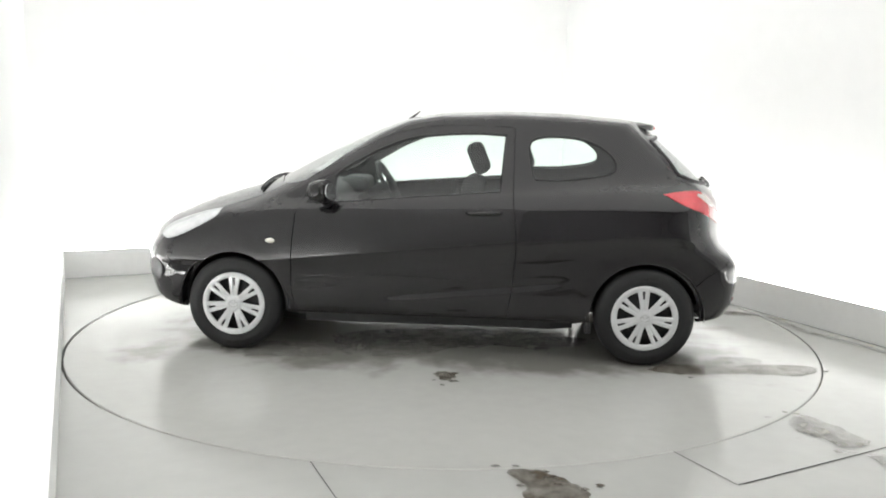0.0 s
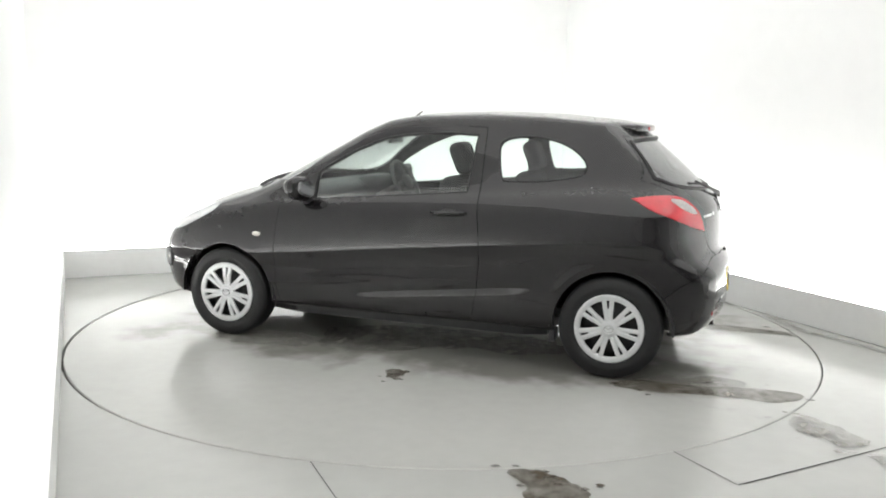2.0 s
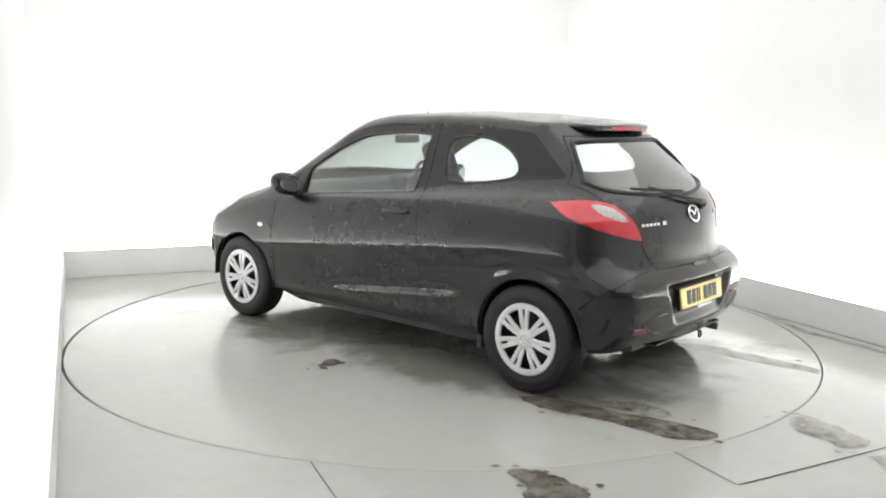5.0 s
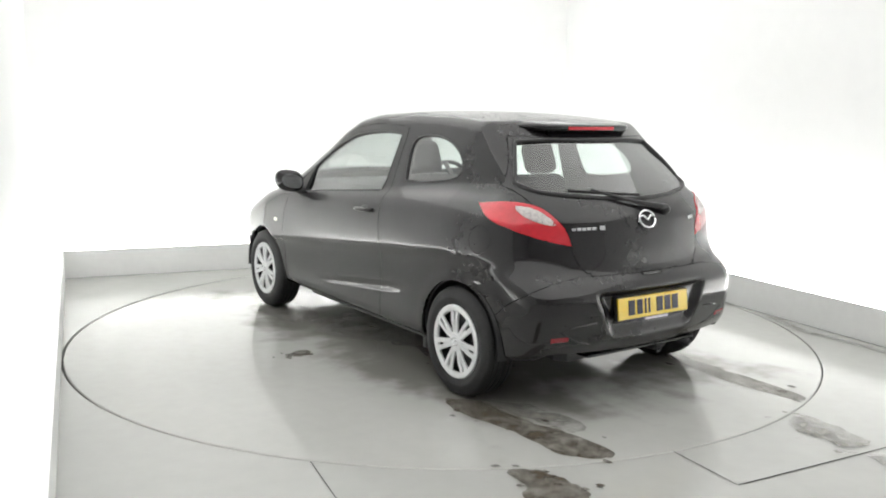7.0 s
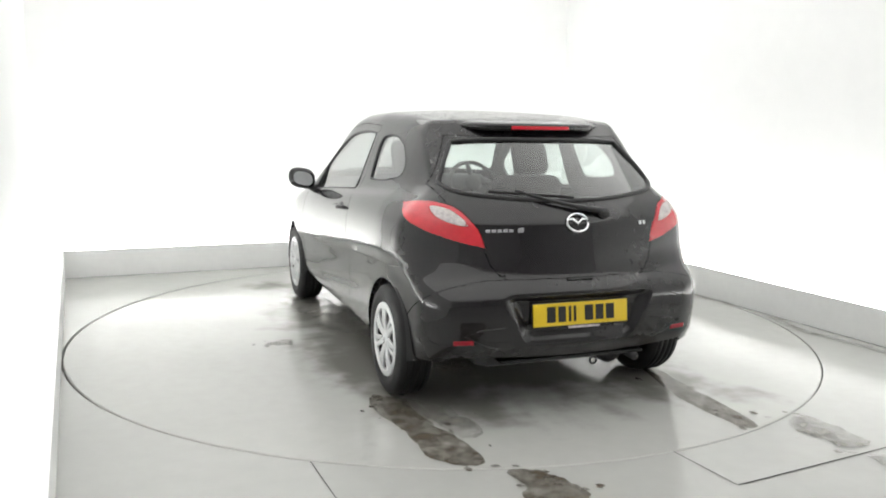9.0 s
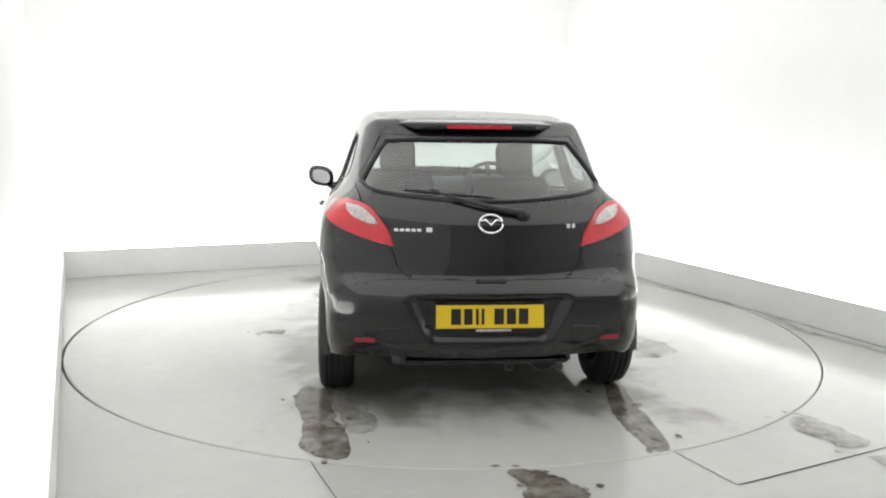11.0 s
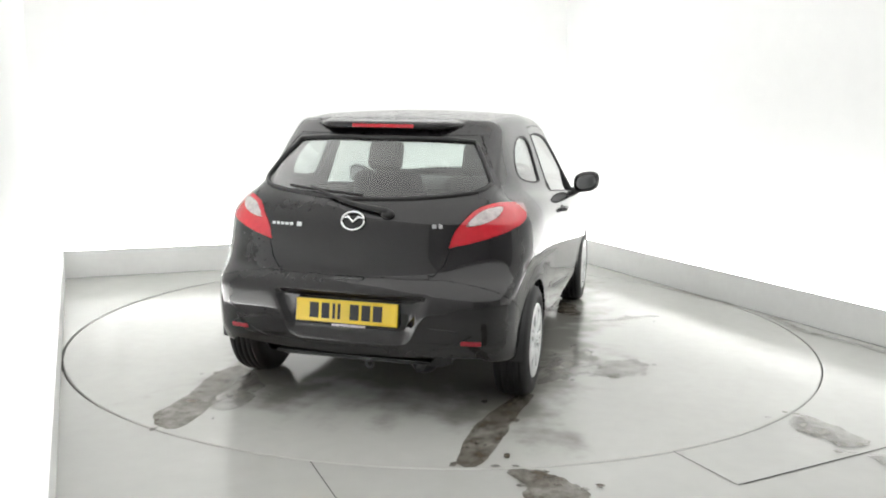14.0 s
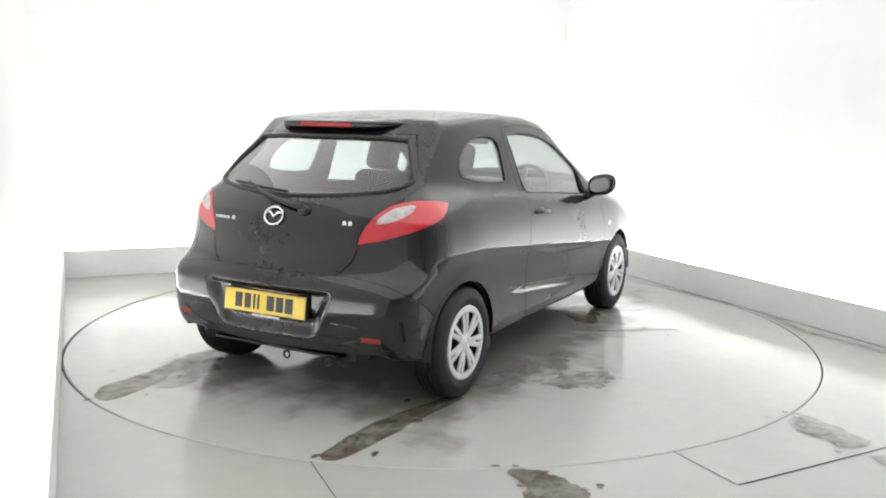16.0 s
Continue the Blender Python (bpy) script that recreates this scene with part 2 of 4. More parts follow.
SIDE = curve([(0.16, 0.70), (0.24, 0.785), (0.3, 0.803), (0.38, 0.810), (0.46, 0.8125), (0.55, 0.817), (0.61, 0.825), (0.64, 0.8355), (0.652, 0.8415), (0.664, 0.8425),
              (0.70, 0.8418), (0.75, 0.8393), (0.80, 0.835), (0.86, 0.827), (0.91, 0.814), (0.95, 0.795), (0.99, 0.754), (1.02, 0.737), (1.2, 0.674), (1.42, 0.592), (1.5, 0.55)], 0.010)
PLAN = curve([(-1.9, 0.91), (-1.6, 0.958), (-1.2, 0.995), (-0.6, 1.0), (0.6, 1.0), (1.2, 0.99), (1.6, 0.945), (2.0, 0.85)], 0.06)
CABIN = curve([(-1.6, 0.85), (-1.0, 0.945), (-0.4, 0.995), (0.2, 1.0), (0.8, 0.985), (1.2, 0.96)], 0.08)
BELLY = curve([(-1.9, 0.29), (-1.5, 0.26), (-1.0, 0.235), (1.0, 0.235), (1.6, 0.20), (2.0, 0.22)], 0.04)


CROWN = 0.075


def solid(p):
    """Below 0 inside the body, above 0 outside it."""
    x, y, z = p[..., 0], np.abs(p[..., 1]), p[..., 2]
    y2 = y * y
    top = z - (TOP(x + 0.34 * smooth(0.0, 0.6, x) * y2) - CROWN * y2)
    lift = (0.094 - 0.024 * smooth(0.75, 0.95, z)) * np.clip(-x, -1.2, 1.1) * smooth(0.35, 0.6, z)
    wide = SIDE(z - lift) * PLAN(x) * (1 + (CABIN(x) - 1) * smooth(0.92, 1.15, z))
    for wx, lip, swell in ((AXLE, 0.003, 0.004), (-AXLE, 0.004, 0.014)):
        r = np.maximum(np.hypot(x - wx, z - 0.3) - 0.33, 0.0)
        wide = wide + (lip * np.exp(-(r / 0.05) ** 2) + swell * np.exp(-(r / 0.28) ** 2)) * smooth(0.1, 0.35, z)
    wide = wide - 0.010 * np.exp(-(((z - 0.402 + 0.110 * x) / 0.021) ** 2)) * smooth(0.42, 0.16, x) * smooth(-0.84, -0.52, x)
    side = y - wide
    front = x - (FRONT(z) - 0.48 * y2)
    bend = 0.17 + 0.19 * smooth(0.58, 0.8, z) + 0.09 * smooth(1.05, 1.3, z)
    recess = 0.040 * smooth(0.375, 0.295, y - 0.45 * (z - 0.5)) * smooth(0.35, 0.44, z) * smooth(0.615, 0.58, z)
    rear = REAR(z) + bend * y2 + recess - x
    f = smax(top, rear, 0.02)
    f = smax(f, side, 0.09 - 0.03 * smooth(1.15, 1.35, z) + 0.05 * smooth(-1.1, -1.5, x) * smooth(1.15, 0.95, z))
    f = smax(f, front, 0.12)
    return smax(f, BELLY(x) - z, 0.03)


def normals(p):
    e, g = 0.009, np.zeros_like(p)
    for i in range(3):
        d = np.zeros(3)
        d[i] = e
        g[..., i] = solid(p + d) - solid(p - d)
    return g / np.maximum(np.linalg.norm(g, axis=-1, keepdims=True), 1e-9)


def settle(a, b):
    """Where the way from a (inside) to b (outside) leaves the body."""
    lo, hi = np.zeros(len(a)), np.ones(len(a))
    for _ in range(26):
        mid = (lo + hi) / 2
        out = solid(a + (b - a) * mid[:, None]) > 0
        hi, lo = np.where(out, mid, hi), np.where(out, lo, mid)
    return a + (b - a) * hi[:, None]
# ---- car materials ----
PAINT = material("black_metallic_paint", (0.0078, 0.0066, 0.0080), 0.38, metal=0.0, coat=1.0, vary=0.25, scale=3.0, spec=0.10, coat_rough=0.035)
WET_PAINT = material("black_paint_with_water_drops", (0.0078, 0.0066, 0.0080), 0.4, coat=1.0, vary=0.25, scale=3.0, spec=0.06, coat_rough=0.10)
for paint in (PAINT, WET_PAINT):
    paint.node_tree.nodes["Principled BSDF"].inputs["Coat IOR"].default_value = 1.54
tree = WET_PAINT.node_tree
drops, level, relief = tree.nodes.new("ShaderNodeTexVoronoi"), tree.nodes.new("ShaderNodeMapRange"), tree.nodes.new("ShaderNodeBump")
spot = tree.nodes.new("ShaderNodeTexCoord")
drops.inputs["Scale"].default_value = 45
level.inputs["From Min"].default_value, level.inputs["From Max"].default_value = 0.15, 0.45
level.inputs["To Min"].default_value, level.inputs["To Max"].default_value = 1.0, 0.0
relief.inputs["Strength"].default_value, relief.inputs["Distance"].default_value = 0.8, 0.006
tree.links.new(spot.outputs["Object"], drops.inputs["Vector"])
tree.links.new(drops.outputs["Distance"], level.inputs["Value"])
tree.links.new(level.outputs["Result"], relief.inputs["Height"])
for socket in ("Normal", "Coat Normal"):
    tree.links.new(relief.outputs["Normal"], tree.nodes["Principled BSDF"].inputs[socket])
LINING = material("dark_cabin_lining", (0.035, 0.035, 0.037), 0.8, vary=0.2, scale=12)
BLACK_PLASTIC = material("black_plastic", (0.018, 0.018, 0.019), 0.45, vary=0.25, scale=20, bump=0.1, bump_scale=300)
GLOSS_BLACK = material("gloss_black_trim", (0.01, 0.01, 0.011), 0.12, vary=0.2, scale=10)
RUBBER = material("tyre_rubber", (0.007, 0.007, 0.008), 0.6, vary=0.3, scale=14, bump=0.15, bump_scale=120)
SILVER = material("silver_hubcap_paint", (0.70, 0.71, 0.72), 0.30, metal=0.35, vary=0.10, scale=18, coat=0.4)
CHROME = material("chrome", (0.82, 0.83, 0.84), 0.08, metal=1.0, vary=0.05, scale=20)
STEEL = material("dark_steel", (0.06, 0.06, 0.062), 0.45, metal=0.8, vary=0.3, scale=20)
RED_LENS = material("red_lamp_lens", (0.62, 0.015, 0.03), 0.12, coat=1.0, vary=0.2, scale=30)
CLEAR_LENS = material("clear_lamp_lens", (0.70, 0.62, 0.61), 0.12, coat=1.0, vary=0.6, scale=38)
DULL_RED = material("dull_red_reflector", (0.28, 0.008, 0.016), 0.2, coat=0.6, vary=0.2, scale=40)
AMBER_LENS = material("pale_indicator_lens", (0.75, 0.72, 0.66), 0.15, coat=1.0, vary=0.1, scale=60)
HEAD_LENS = material("headlamp_lens", (0.74, 0.75, 0.76), 0.12, metal=0.15, coat=1.0, vary=0.25, scale=18)
SEAT = material("dark_grey_seat_cloth", (0.030, 0.030, 0.033), 0.9, vary=0.3, scale=25, bump=0.2, bump_scale=400)
DASH = material("grey_dashboard_plastic", (0.05, 0.052, 0.054), 0.6, vary=0.2, scale=14, bump=0.1, bump_scale=250)
YELLOW = material("yellow_number_plate", (0.78, 0.55, 0.015), 0.3, coat=0.5, vary=0.06, scale=12)
INK = material("black_plate_ink", (0.012, 0.012, 0.012), 0.4, vary=0.2, scale=30)
CLEAR = glass("car_window_glass", (0.87, 0.935, 0.91))
TINTED = glass("rear_window_glass", (0.80, 0.87, 0.845), rise=2.1)
MIRROR = material("mirror_glass", (0.45, 0.46, 0.47), 0.12, metal=1.0, vary=0.15, scale=30)

car = new("car")
tagged(car, "black three-door hatchback car with silver hubcaps, wet after washing", "car")


def closed_spline(points, per=10, sharp=()):
    """A closed smooth line through points; corners in sharp stay corners."""
    p = np.array(points, float)
    n, out = len(p), []
    for i in range(n):
        a, b, c, d = p[i - 1], p[i], p[(i + 1) % n], p[(i + 2) % n]
        m1 = (c - b) * 0.9 if i in sharp else (c - a) / 2
        m2 = (c - b) * 0.9 if (i + 1) % n in sharp else (d - b) / 2
        for t in np.linspace(0, 1, per, endpoint=False):
            h = (2 * t**3 - 3 * t**2 + 1, t**3 - 2 * t**2 + t, -2 * t**3 + 3 * t**2, t**3 - t**2)
            out.append(h[0] * b + h[1] * m1 + h[2] * c + h[3] * m2)
    return np.array(out)


def polyline(points, step=0.01):
    p = np.array(points, float)
    out = []
    for i in range(len(p)):
        a, b = p[i], p[(i + 1) % len(p)]
        k = max(1, int(np.linalg.norm(b - a) / step))
        out += [a + (b - a) * t for t in np.linspace(0, 1, k, endpoint=False)]
    return np.array(out)


def inside(q, poly):
    x, y = q[:, 0][:, None], q[:, 1][:, None]
    a, b = poly, np.roll(poly, -1, axis=0)
    cross = (a[:, 1] > y) != (b[:, 1] > y)
    with np.errstate(divide="ignore", invalid="ignore"):
        xi = a[:, 0] + (y - a[:, 1]) * (b[:, 0] - a[:, 0]) / (b[:, 1] - a[:, 1])
    return (np.sum(cross & (x < xi), axis=1) % 2) == 1


def nearest(q, poly):
    """For each point the nearest place on a closed line, and how far it is."""
    a, b = poly, np.roll(poly, -1, axis=0)
    d = b - a
    t = np.clip(((q[:, None, :] - a) * d).sum(-1) / np.maximum((d * d).sum(-1), 1e-12), 0, 1)
    foot = a + d * t[..., None]
    dist = np.linalg.norm(q[:, None, :] - foot, axis=-1)
    i = dist.argmin(1)
    k = np.arange(len(q))
    return foot[k, i], dist[k, i]


class Skin:
    """The body's surface as a fine net, cut along outlines into labelled panels."""

    def __init__(self, nx, ny, nz):
        index, cube, faces = {}, [], []

        def vert(i, j, k):
            if (i, j, k) not in index:
                index[i, j, k] = len(cube)
                cube.append((2 * i / nx - 1, 2 * j / ny - 1, 2 * k / nz - 1))
            return index[i, j, k]

        for i in range(nx):
            for k in range(nz):
                faces.append((vert(i, 0, k), vert(i + 1, 0, k), vert(i + 1, 0, k + 1), vert(i, 0, k + 1)))
                faces.append((vert(i + 1, ny, k), vert(i, ny, k), vert(i, ny, k + 1), vert(i + 1, ny, k + 1)))
            for j in range(ny):
                faces.append((vert(i, j, nz), vert(i + 1, j, nz), vert(i + 1, j + 1, nz), vert(i, j + 1, nz)))
        for j in range(ny):
            for k in range(nz):
                faces.append((vert(0, j + 1, k), vert(0, j, k), vert(0, j, k + 1), vert(0, j + 1, k + 1)))
                faces.append((vert(nx, j, k), vert(nx, j + 1, k), vert(nx, j + 1, k + 1), vert(nx, j, k + 1)))
        c = np.array(cube)
        core = np.stack([0.05 + 1.3 * c[:, 0], 0.3 * c[:, 1], 0.675 + 0.175 * c[:, 2]], 1)
        far = np.stack([0.1 + 2.7 * c[:, 0], 1.2 * c[:, 1], 0.875 + 0.875 * c[:, 2]], 1)
        self.p = settle(core, far)
        self.faces = faces
        self.label = ["body"] * len(faces)
        self.locked = np.zeros(len(c), bool)

    def cut(self, name, line, e1, e2, n, where, mirror=False, only=None, reach=0.0115):
        """Moves the net's points onto an outline, seen along n, and labels what lies inside it."""
        e1, e2, n = (np.array(v, float) for v in (e1, e2, n))
        p = self.p.copy()
        flip = np.where(p[:, 1] < 0, -1.0, 1.0) if mirror else np.ones(len(p))
        p[:, 1] *= flip
        ok = where(p)
        q = np.stack([p @ e1, p @ e2], 1)
        lo, hi = line.min(0) - 0.03, line.max(0) + 0.03
        near = np.where(ok & ~self.locked & (q > lo).all(1) & (q < hi).all(1))[0]
        foot, dist = nearest(q[near], line)
        pick = near[dist < reach]
        move = foot[dist < reach] - q[pick]
        moved = p[pick] + move[:, :1] * e1 + move[:, 1:] * e2
        start = moved - 0.22 * n
        good = solid(start) < 0
        moved = settle(start, moved + 0.25 * n)
        good &= np.linalg.norm(moved - p[pick], axis=1) < 0.05
        pick, moved = pick[good], moved[good]
        p[pick] = moved
        self.locked[pick] = True
        on = np.zeros(len(p), bool)
        q = np.stack([p @ e1, p @ e2], 1)
        cand = np.where(ok & self.locked)[0]
        if len(cand):
            _, dd = nearest(q[cand], line)
            on[cand] = dd < 1e-4
        faces, label = [], []
        on_list = on.tolist()
        for f, l in zip(self.faces, self.label):
            if len(f) == 4:
                o = [on_list[v] for v in f]
                if o[0] and o[2] and not (o[1] or o[3]):
                    faces += [(f[0], f[1], f[2]), (f[0], f[2], f[3])]
                    label += [l, l]
                    continue
                if o[1] and o[3] and not (o[0] or o[2]):
                    faces += [(f[0], f[1], f[3]), (f[1], f[2], f[3])]
                    label += [l, l]
                    continue
            faces.append(f)
            label.append(l)
        self.faces = faces
        four = np.array([f if len(f) == 4 else (*f, f[2]) for f in faces])
        three = (four[:, 2] == four[:, 3])[:, None]
        cen = np.where(three, p[four[:, :3]].mean(1), p[four].mean(1))
        side = np.where(self.p[four[:, 0], 1] >= 0, 1.0, -1.0)
        qc = np.stack([cen @ e1, cen @ e2], 1)
        okc = where(cen) & (qc > lo).all(1) & (qc < hi).all(1)
        idx = np.where(okc)[0]
        hit = idx[inside(qc[idx], line)]
        for i in hit:
            if only is None or label[i] in only:
                label[i] = name + (("_left" if side[i] > 0 else "_right") if mirror else "")
        self.label = label
        p[:, 1] *= flip
        self.p = p


X, Y, Z = (1, 0, 0), (0, 1, 0), (0, 0, 1)
skin = Skin(210, 88, 72)
DIAG = 0.70710678
for wx in (AXLE, -AXLE):
    ring = [(wx + ARCH_R * math.cos(a), 0.292 + ARCH_R * math.sin(a)) for a in np.linspace(0, math.tau, 90, endpoint=False)]
    skin.cut("arch", np.array(ring), X, Z, Y, lambda p: p[:, 1] > 0.5, mirror=True)
DOOR_LINE = closed_spline([(-0.43, 0.268), (0.86, 0.268), (0.885, 0.4), (0.88, 0.57), (0.862, 0.80), (0.835, 0.925), (0.665, 1.135), (0.48, 1.25), (0.28, 1.342), (0.08, 1.385), (-0.103, 1.400),
                           (-0.452, 1.392), (-0.455, 0.988), (-0.478, 0.70), (-0.457, 0.43)], 10, sharp=(0, 1, 11))
GLASS_LINE = closed_spline([(-0.375, 1.012), (-0.40, 1.345), (-0.173, 1.352), (0.137, 1.325), (0.343, 1.255), (0.478, 1.187), (0.60, 1.112), (0.628, 1.06), (0.632, 0.928), (0.25, 0.962)], 10, sharp=(0, 1, 8))
QUARTER_LINE = closed_spline([(-0.575, 1.10), (-0.55, 1.20), (-0.548, 1.30), (-0.63, 1.338), (-0.808, 1.334), (-0.956, 1.285), (-1.05, 1.20), (-1.025, 1.128), (-0.80, 1.090), (-0.62, 1.085)], 10)
LIGHT_LINE = closed_spline([(-0.405, 1.022), (-0.52, 1.036), (-0.625, 1.036), (-0.732, 1.008), (-0.835, 0.925), (-0.882, 0.828), (-0.733, 0.865), (-0.558, 0.922), (-0.46, 0.965)], 10, sharp=(0, 5))
CLEAR_LINE = closed_spline([(-0.60, 1.018), (-0.70, 1.004), (-0.80, 0.938), (-0.745, 0.938), (-0.645, 0.975)], 8)
BUMPER_LINE = closed_spline([(-1.6, 0.1), (-0.50, 0.1), (-0.505, 0.47), (-0.60, 0.565), (-0.75, 0.645), (-0.92, 0.683), (-1.6, 0.683)], 12, sharp=(0, 1, 2, 5, 6))
REAR_GLASS = closed_spline([(0.0, 1.337), (0.30, 1.336), (0.485, 1.325), (0.55, 1.23), (0.61, 1.125), (0.54, 1.085), (0.30, 1.058), (0.0, 1.046),
                            (-0.30, 1.058), (-0.54, 1.085), (-0.61, 1.125), (-0.55, 1.23), (-0.485, 1.325), (-0.30, 1.336)], 8, sharp=(2, 12, 4, 10))
TAILGATE = polyline([(-0.505, 1.357), (-0.645, 1.11), (-0.61, 1.03), (-0.52, 0.94), (-0.472, 0.826), (-0.445, 0.745), (-0.40, 0.695), (-0.37, 0.683), (0.37, 0.683), (0.40, 0.695), (0.445, 0.745), (0.472, 0.826),
                     (0.52, 0.94), (0.61, 1.03), (0.645, 1.11), (0.505, 1.357)])
HEAD_LINE = closed_spline([(0.72, 0.680), (0.81, 0.725), (0.69, 0.806), (0.455, 0.872), (0.43, 0.815), (0.58, 0.700)], 10, sharp=(3,))
SCREEN = closed_spline([(0.0, 1.408), (0.35, 1.39), (0.52, 1.36), (0.66, 1.10), (0.63, 1.03), (0.35, 1.045), (0.0, 1.052), (-0.35, 1.045), (-0.63, 1.03), (-0.66, 1.10), (-0.52, 1.36), (-0.35, 1.39)], 8, sharp=(2, 10))
BONNET = polyline([(1.14, -0.60), (1.80, -0.58), (1.89, -0.40), (1.935, 0.0), (1.89, 0.40), (1.80, 0.58), (1.14, 0.60), (1.20, 0.0)])

skin.cut("door_glass", GLASS_LINE, X, Z, Y, lambda p: p[:, 1] > 0.5, mirror=True)
skin.cut("quarter_glass", QUARTER_LINE, X, Z, Y, lambda p: p[:, 1] > 0.5, mirror=True)
skin.cut("door", DOOR_LINE, X, Z, Y, lambda p: p[:, 1] > 0.5, mirror=True, only=("body",))
corner = dict(e1=(DIAG, DIAG, 0), e2=Z, n=(-DIAG, DIAG, 0))
skin.cut("tail_light", LIGHT_LINE, where=lambda p: (p[:, 0] < -1.2) & (p[:, 1] > 0.4), mirror=True, **corner)
skin.cut("clear_lens", CLEAR_LINE, where=lambda p: (p[:, 0] < -1.2) & (p[:, 1] > 0.4), mirror=True, **corner)
skin.cut("rear_bumper", BUMPER_LINE, where=lambda p: (p[:, 0] < -1.4) & (p[:, 2] < 0.8), mirror=True, only=("body",), **corner)
skin.cut("rear_glass", REAR_GLASS, Y, Z, (-1, 0, 0), lambda p: p[:, 0] < -1.15)
skin.cut("tailgate", TAILGATE, Y, Z, (-1, 0, 0), lambda p: p[:, 0] < -1.15, only=("body",))
skin.cut("headlight", HEAD_LINE, (DIAG, -DIAG, 0), Z, (DIAG, DIAG, 0), lambda p: p[:, 0] > 1.0, mirror=True)
skin.cut("windscreen", SCREEN, Y, Z, X, lambda p: (p[:, 0] > 0.15) & (p[:, 2] > 0.98), only=("body",))
FLAP = np.array([(-1.42 + 0.068 * math.cos(a), 0.852 + 0.068 * math.sin(a)) for a in np.linspace(0, math.tau, 60, endpoint=False)])
skin.cut("fuel_flap", FLAP, X, Z, Y, lambda p: (p[:, 1] > 0.5) & (p[:, 2] > 0.7), only=("body",))
skin.cut("bonnet", BONNET, X, Y, Z, lambda p: (p[:, 0] > 1.0) & (p[:, 2] > 0.7), only=("body",))
ROOF = closed_spline([(0.16, 0.0), (0.12, 0.30), (0.05, 0.475), (-0.4, 0.535), (-0.9, 0.505), (-1.12, 0.455), (-1.20, 0.40), (-1.305, 0.0), (-1.20, -0.40), (-1.12, -0.455), (-0.9, -0.505), (-0.4, -0.535), (0.05, -0.475), (0.12, -0.30)], 12, sharp=(2, 6, 8, 12))
skin.cut("roof", ROOF, X, Y, Z, lambda p: p[:, 2] > 1.34, only=("body", "tailgate"))
skin.label = ["rear_bumper" if l.startswith("rear_bumper") else l for l in skin.label]
SKIN_N = normals(skin.p)


def panel(name, label, mat, parent, sink=0.0, gap=0.002, depth=0.018, tag="", depth_mat=None):
    """One panel of the body, with a gap round it and a turned-in edge."""
    chosen = [f for f, l in zip(skin.faces, skin.label) if l == label]
    used = sorted({v for f in chosen for v in f})
    back = {v: i for i, v in enumerate(used)}
    p, n = skin.p[used].copy(), SKIN_N[used]
    faces = [tuple(back[v] for v in f) for f in chosen]
    edges, pull = {}, np.zeros_like(p)
    for f in faces:
        c = p[list(f)].mean(0)
        for a, b in zip(f, f[1:] + f[:1]):
            edges[(a, b)] = c
    rim = [(e, c) for e, c in edges.items() if (e[1], e[0]) not in edges]
    for (a, b), c in rim:
        for v in (a, b):
            pull[v] += c - (p[a] + p[b]) / 2
    length = np.linalg.norm(pull, axis=1, keepdims=True)
    p += np.where(length > 1e-9, pull / np.maximum(length, 1e-9) * gap, 0)
    p -= n * sink
    verts, norm = [tuple(v) for v in p], [tuple(v) for v in n]
    if depth:
        for (a, b), c in rim:
            i = len(verts)
            d = (c - (p[a] + p[b]) / 2)
            d = -d / max(np.linalg.norm(d), 1e-9)
            for v, s in ((a, 0), (b, 0), (b, 1), (a, 1)):
                verts.append(tuple(p[v] - n[v] * depth * s))
                norm.append(tuple(d))
            faces.append((i + 1, i, i + 3, i + 2))
    me = bpy.data.meshes.new(name)
    me.from_pydata(verts, [], faces)
    me.polygons.foreach_set("use_smooth", [True] * len(me.polygons))
    me.normals_split_custom_set_from_vertices(norm)
    me.materials.append(mat)
    ob = new(name, me)
    ob.parent = parent
    return tagged(ob, tag)


panel("body", "body", PAINT, car, tag="gloss black painted body shell")
doors = {}
for s in ("left", "right"):
    doors[s] = panel("door", "door_" + s, PAINT, car, tag="gloss black closed front door")
    panel("window_pane", "door_glass_" + s, CLEAR, doors[s], 0.006, 0.0, 0, tag="clear greenish side window").visible_shadow = False
    panel("quarter_window", "quarter_glass_" + s, CLEAR, car, 0.006, 0.0, 0, tag="rounded rear side window").visible_shadow = False
    lamp = panel("tail_light", "tail_light_" + s, RED_LENS, car, -0.003, 0.002, 0.03, tag="glossy red tail light")
    panel("clear_lens", "clear_lens_" + s, CLEAR_LENS, lamp, -0.005, 0.001, 0.01, tag="pale clear reversing lens")
    panel("headlight", "headlight_" + s, HEAD_LENS, car, -0.002, 0.002, 0.03, tag="clear swept-back headlight")
panel("fuel_flap", "fuel_flap", PAINT, car, gap=0.0005, tag="round black fuel filler flap")
tailgate = panel("tailgate", "tailgate", PAINT, car, gap=0.005, depth=0.03, tag="gloss black tailgate")
panel("rear_window", "rear_glass", TINTED, tailgate, 0.004, 0.0, 0, tag="tinted sloping rear window").visible_shadow = False
bumper = panel("rear_bumper", "rear_bumper", PAINT, car, gap=0.003, tag="gloss black rear bumper")
panel("roof", "roof", WET_PAINT, car, gap=0.0, depth=0, tag="black roof beaded with water drops")
panel("bonnet", "bonnet", WET_PAINT, car, tag="gloss black bonnet")
panel("windscreen", "windscreen", CLEAR, car, 0.004, 0.0, 0, tag="clear windscreen").visible_shadow = False


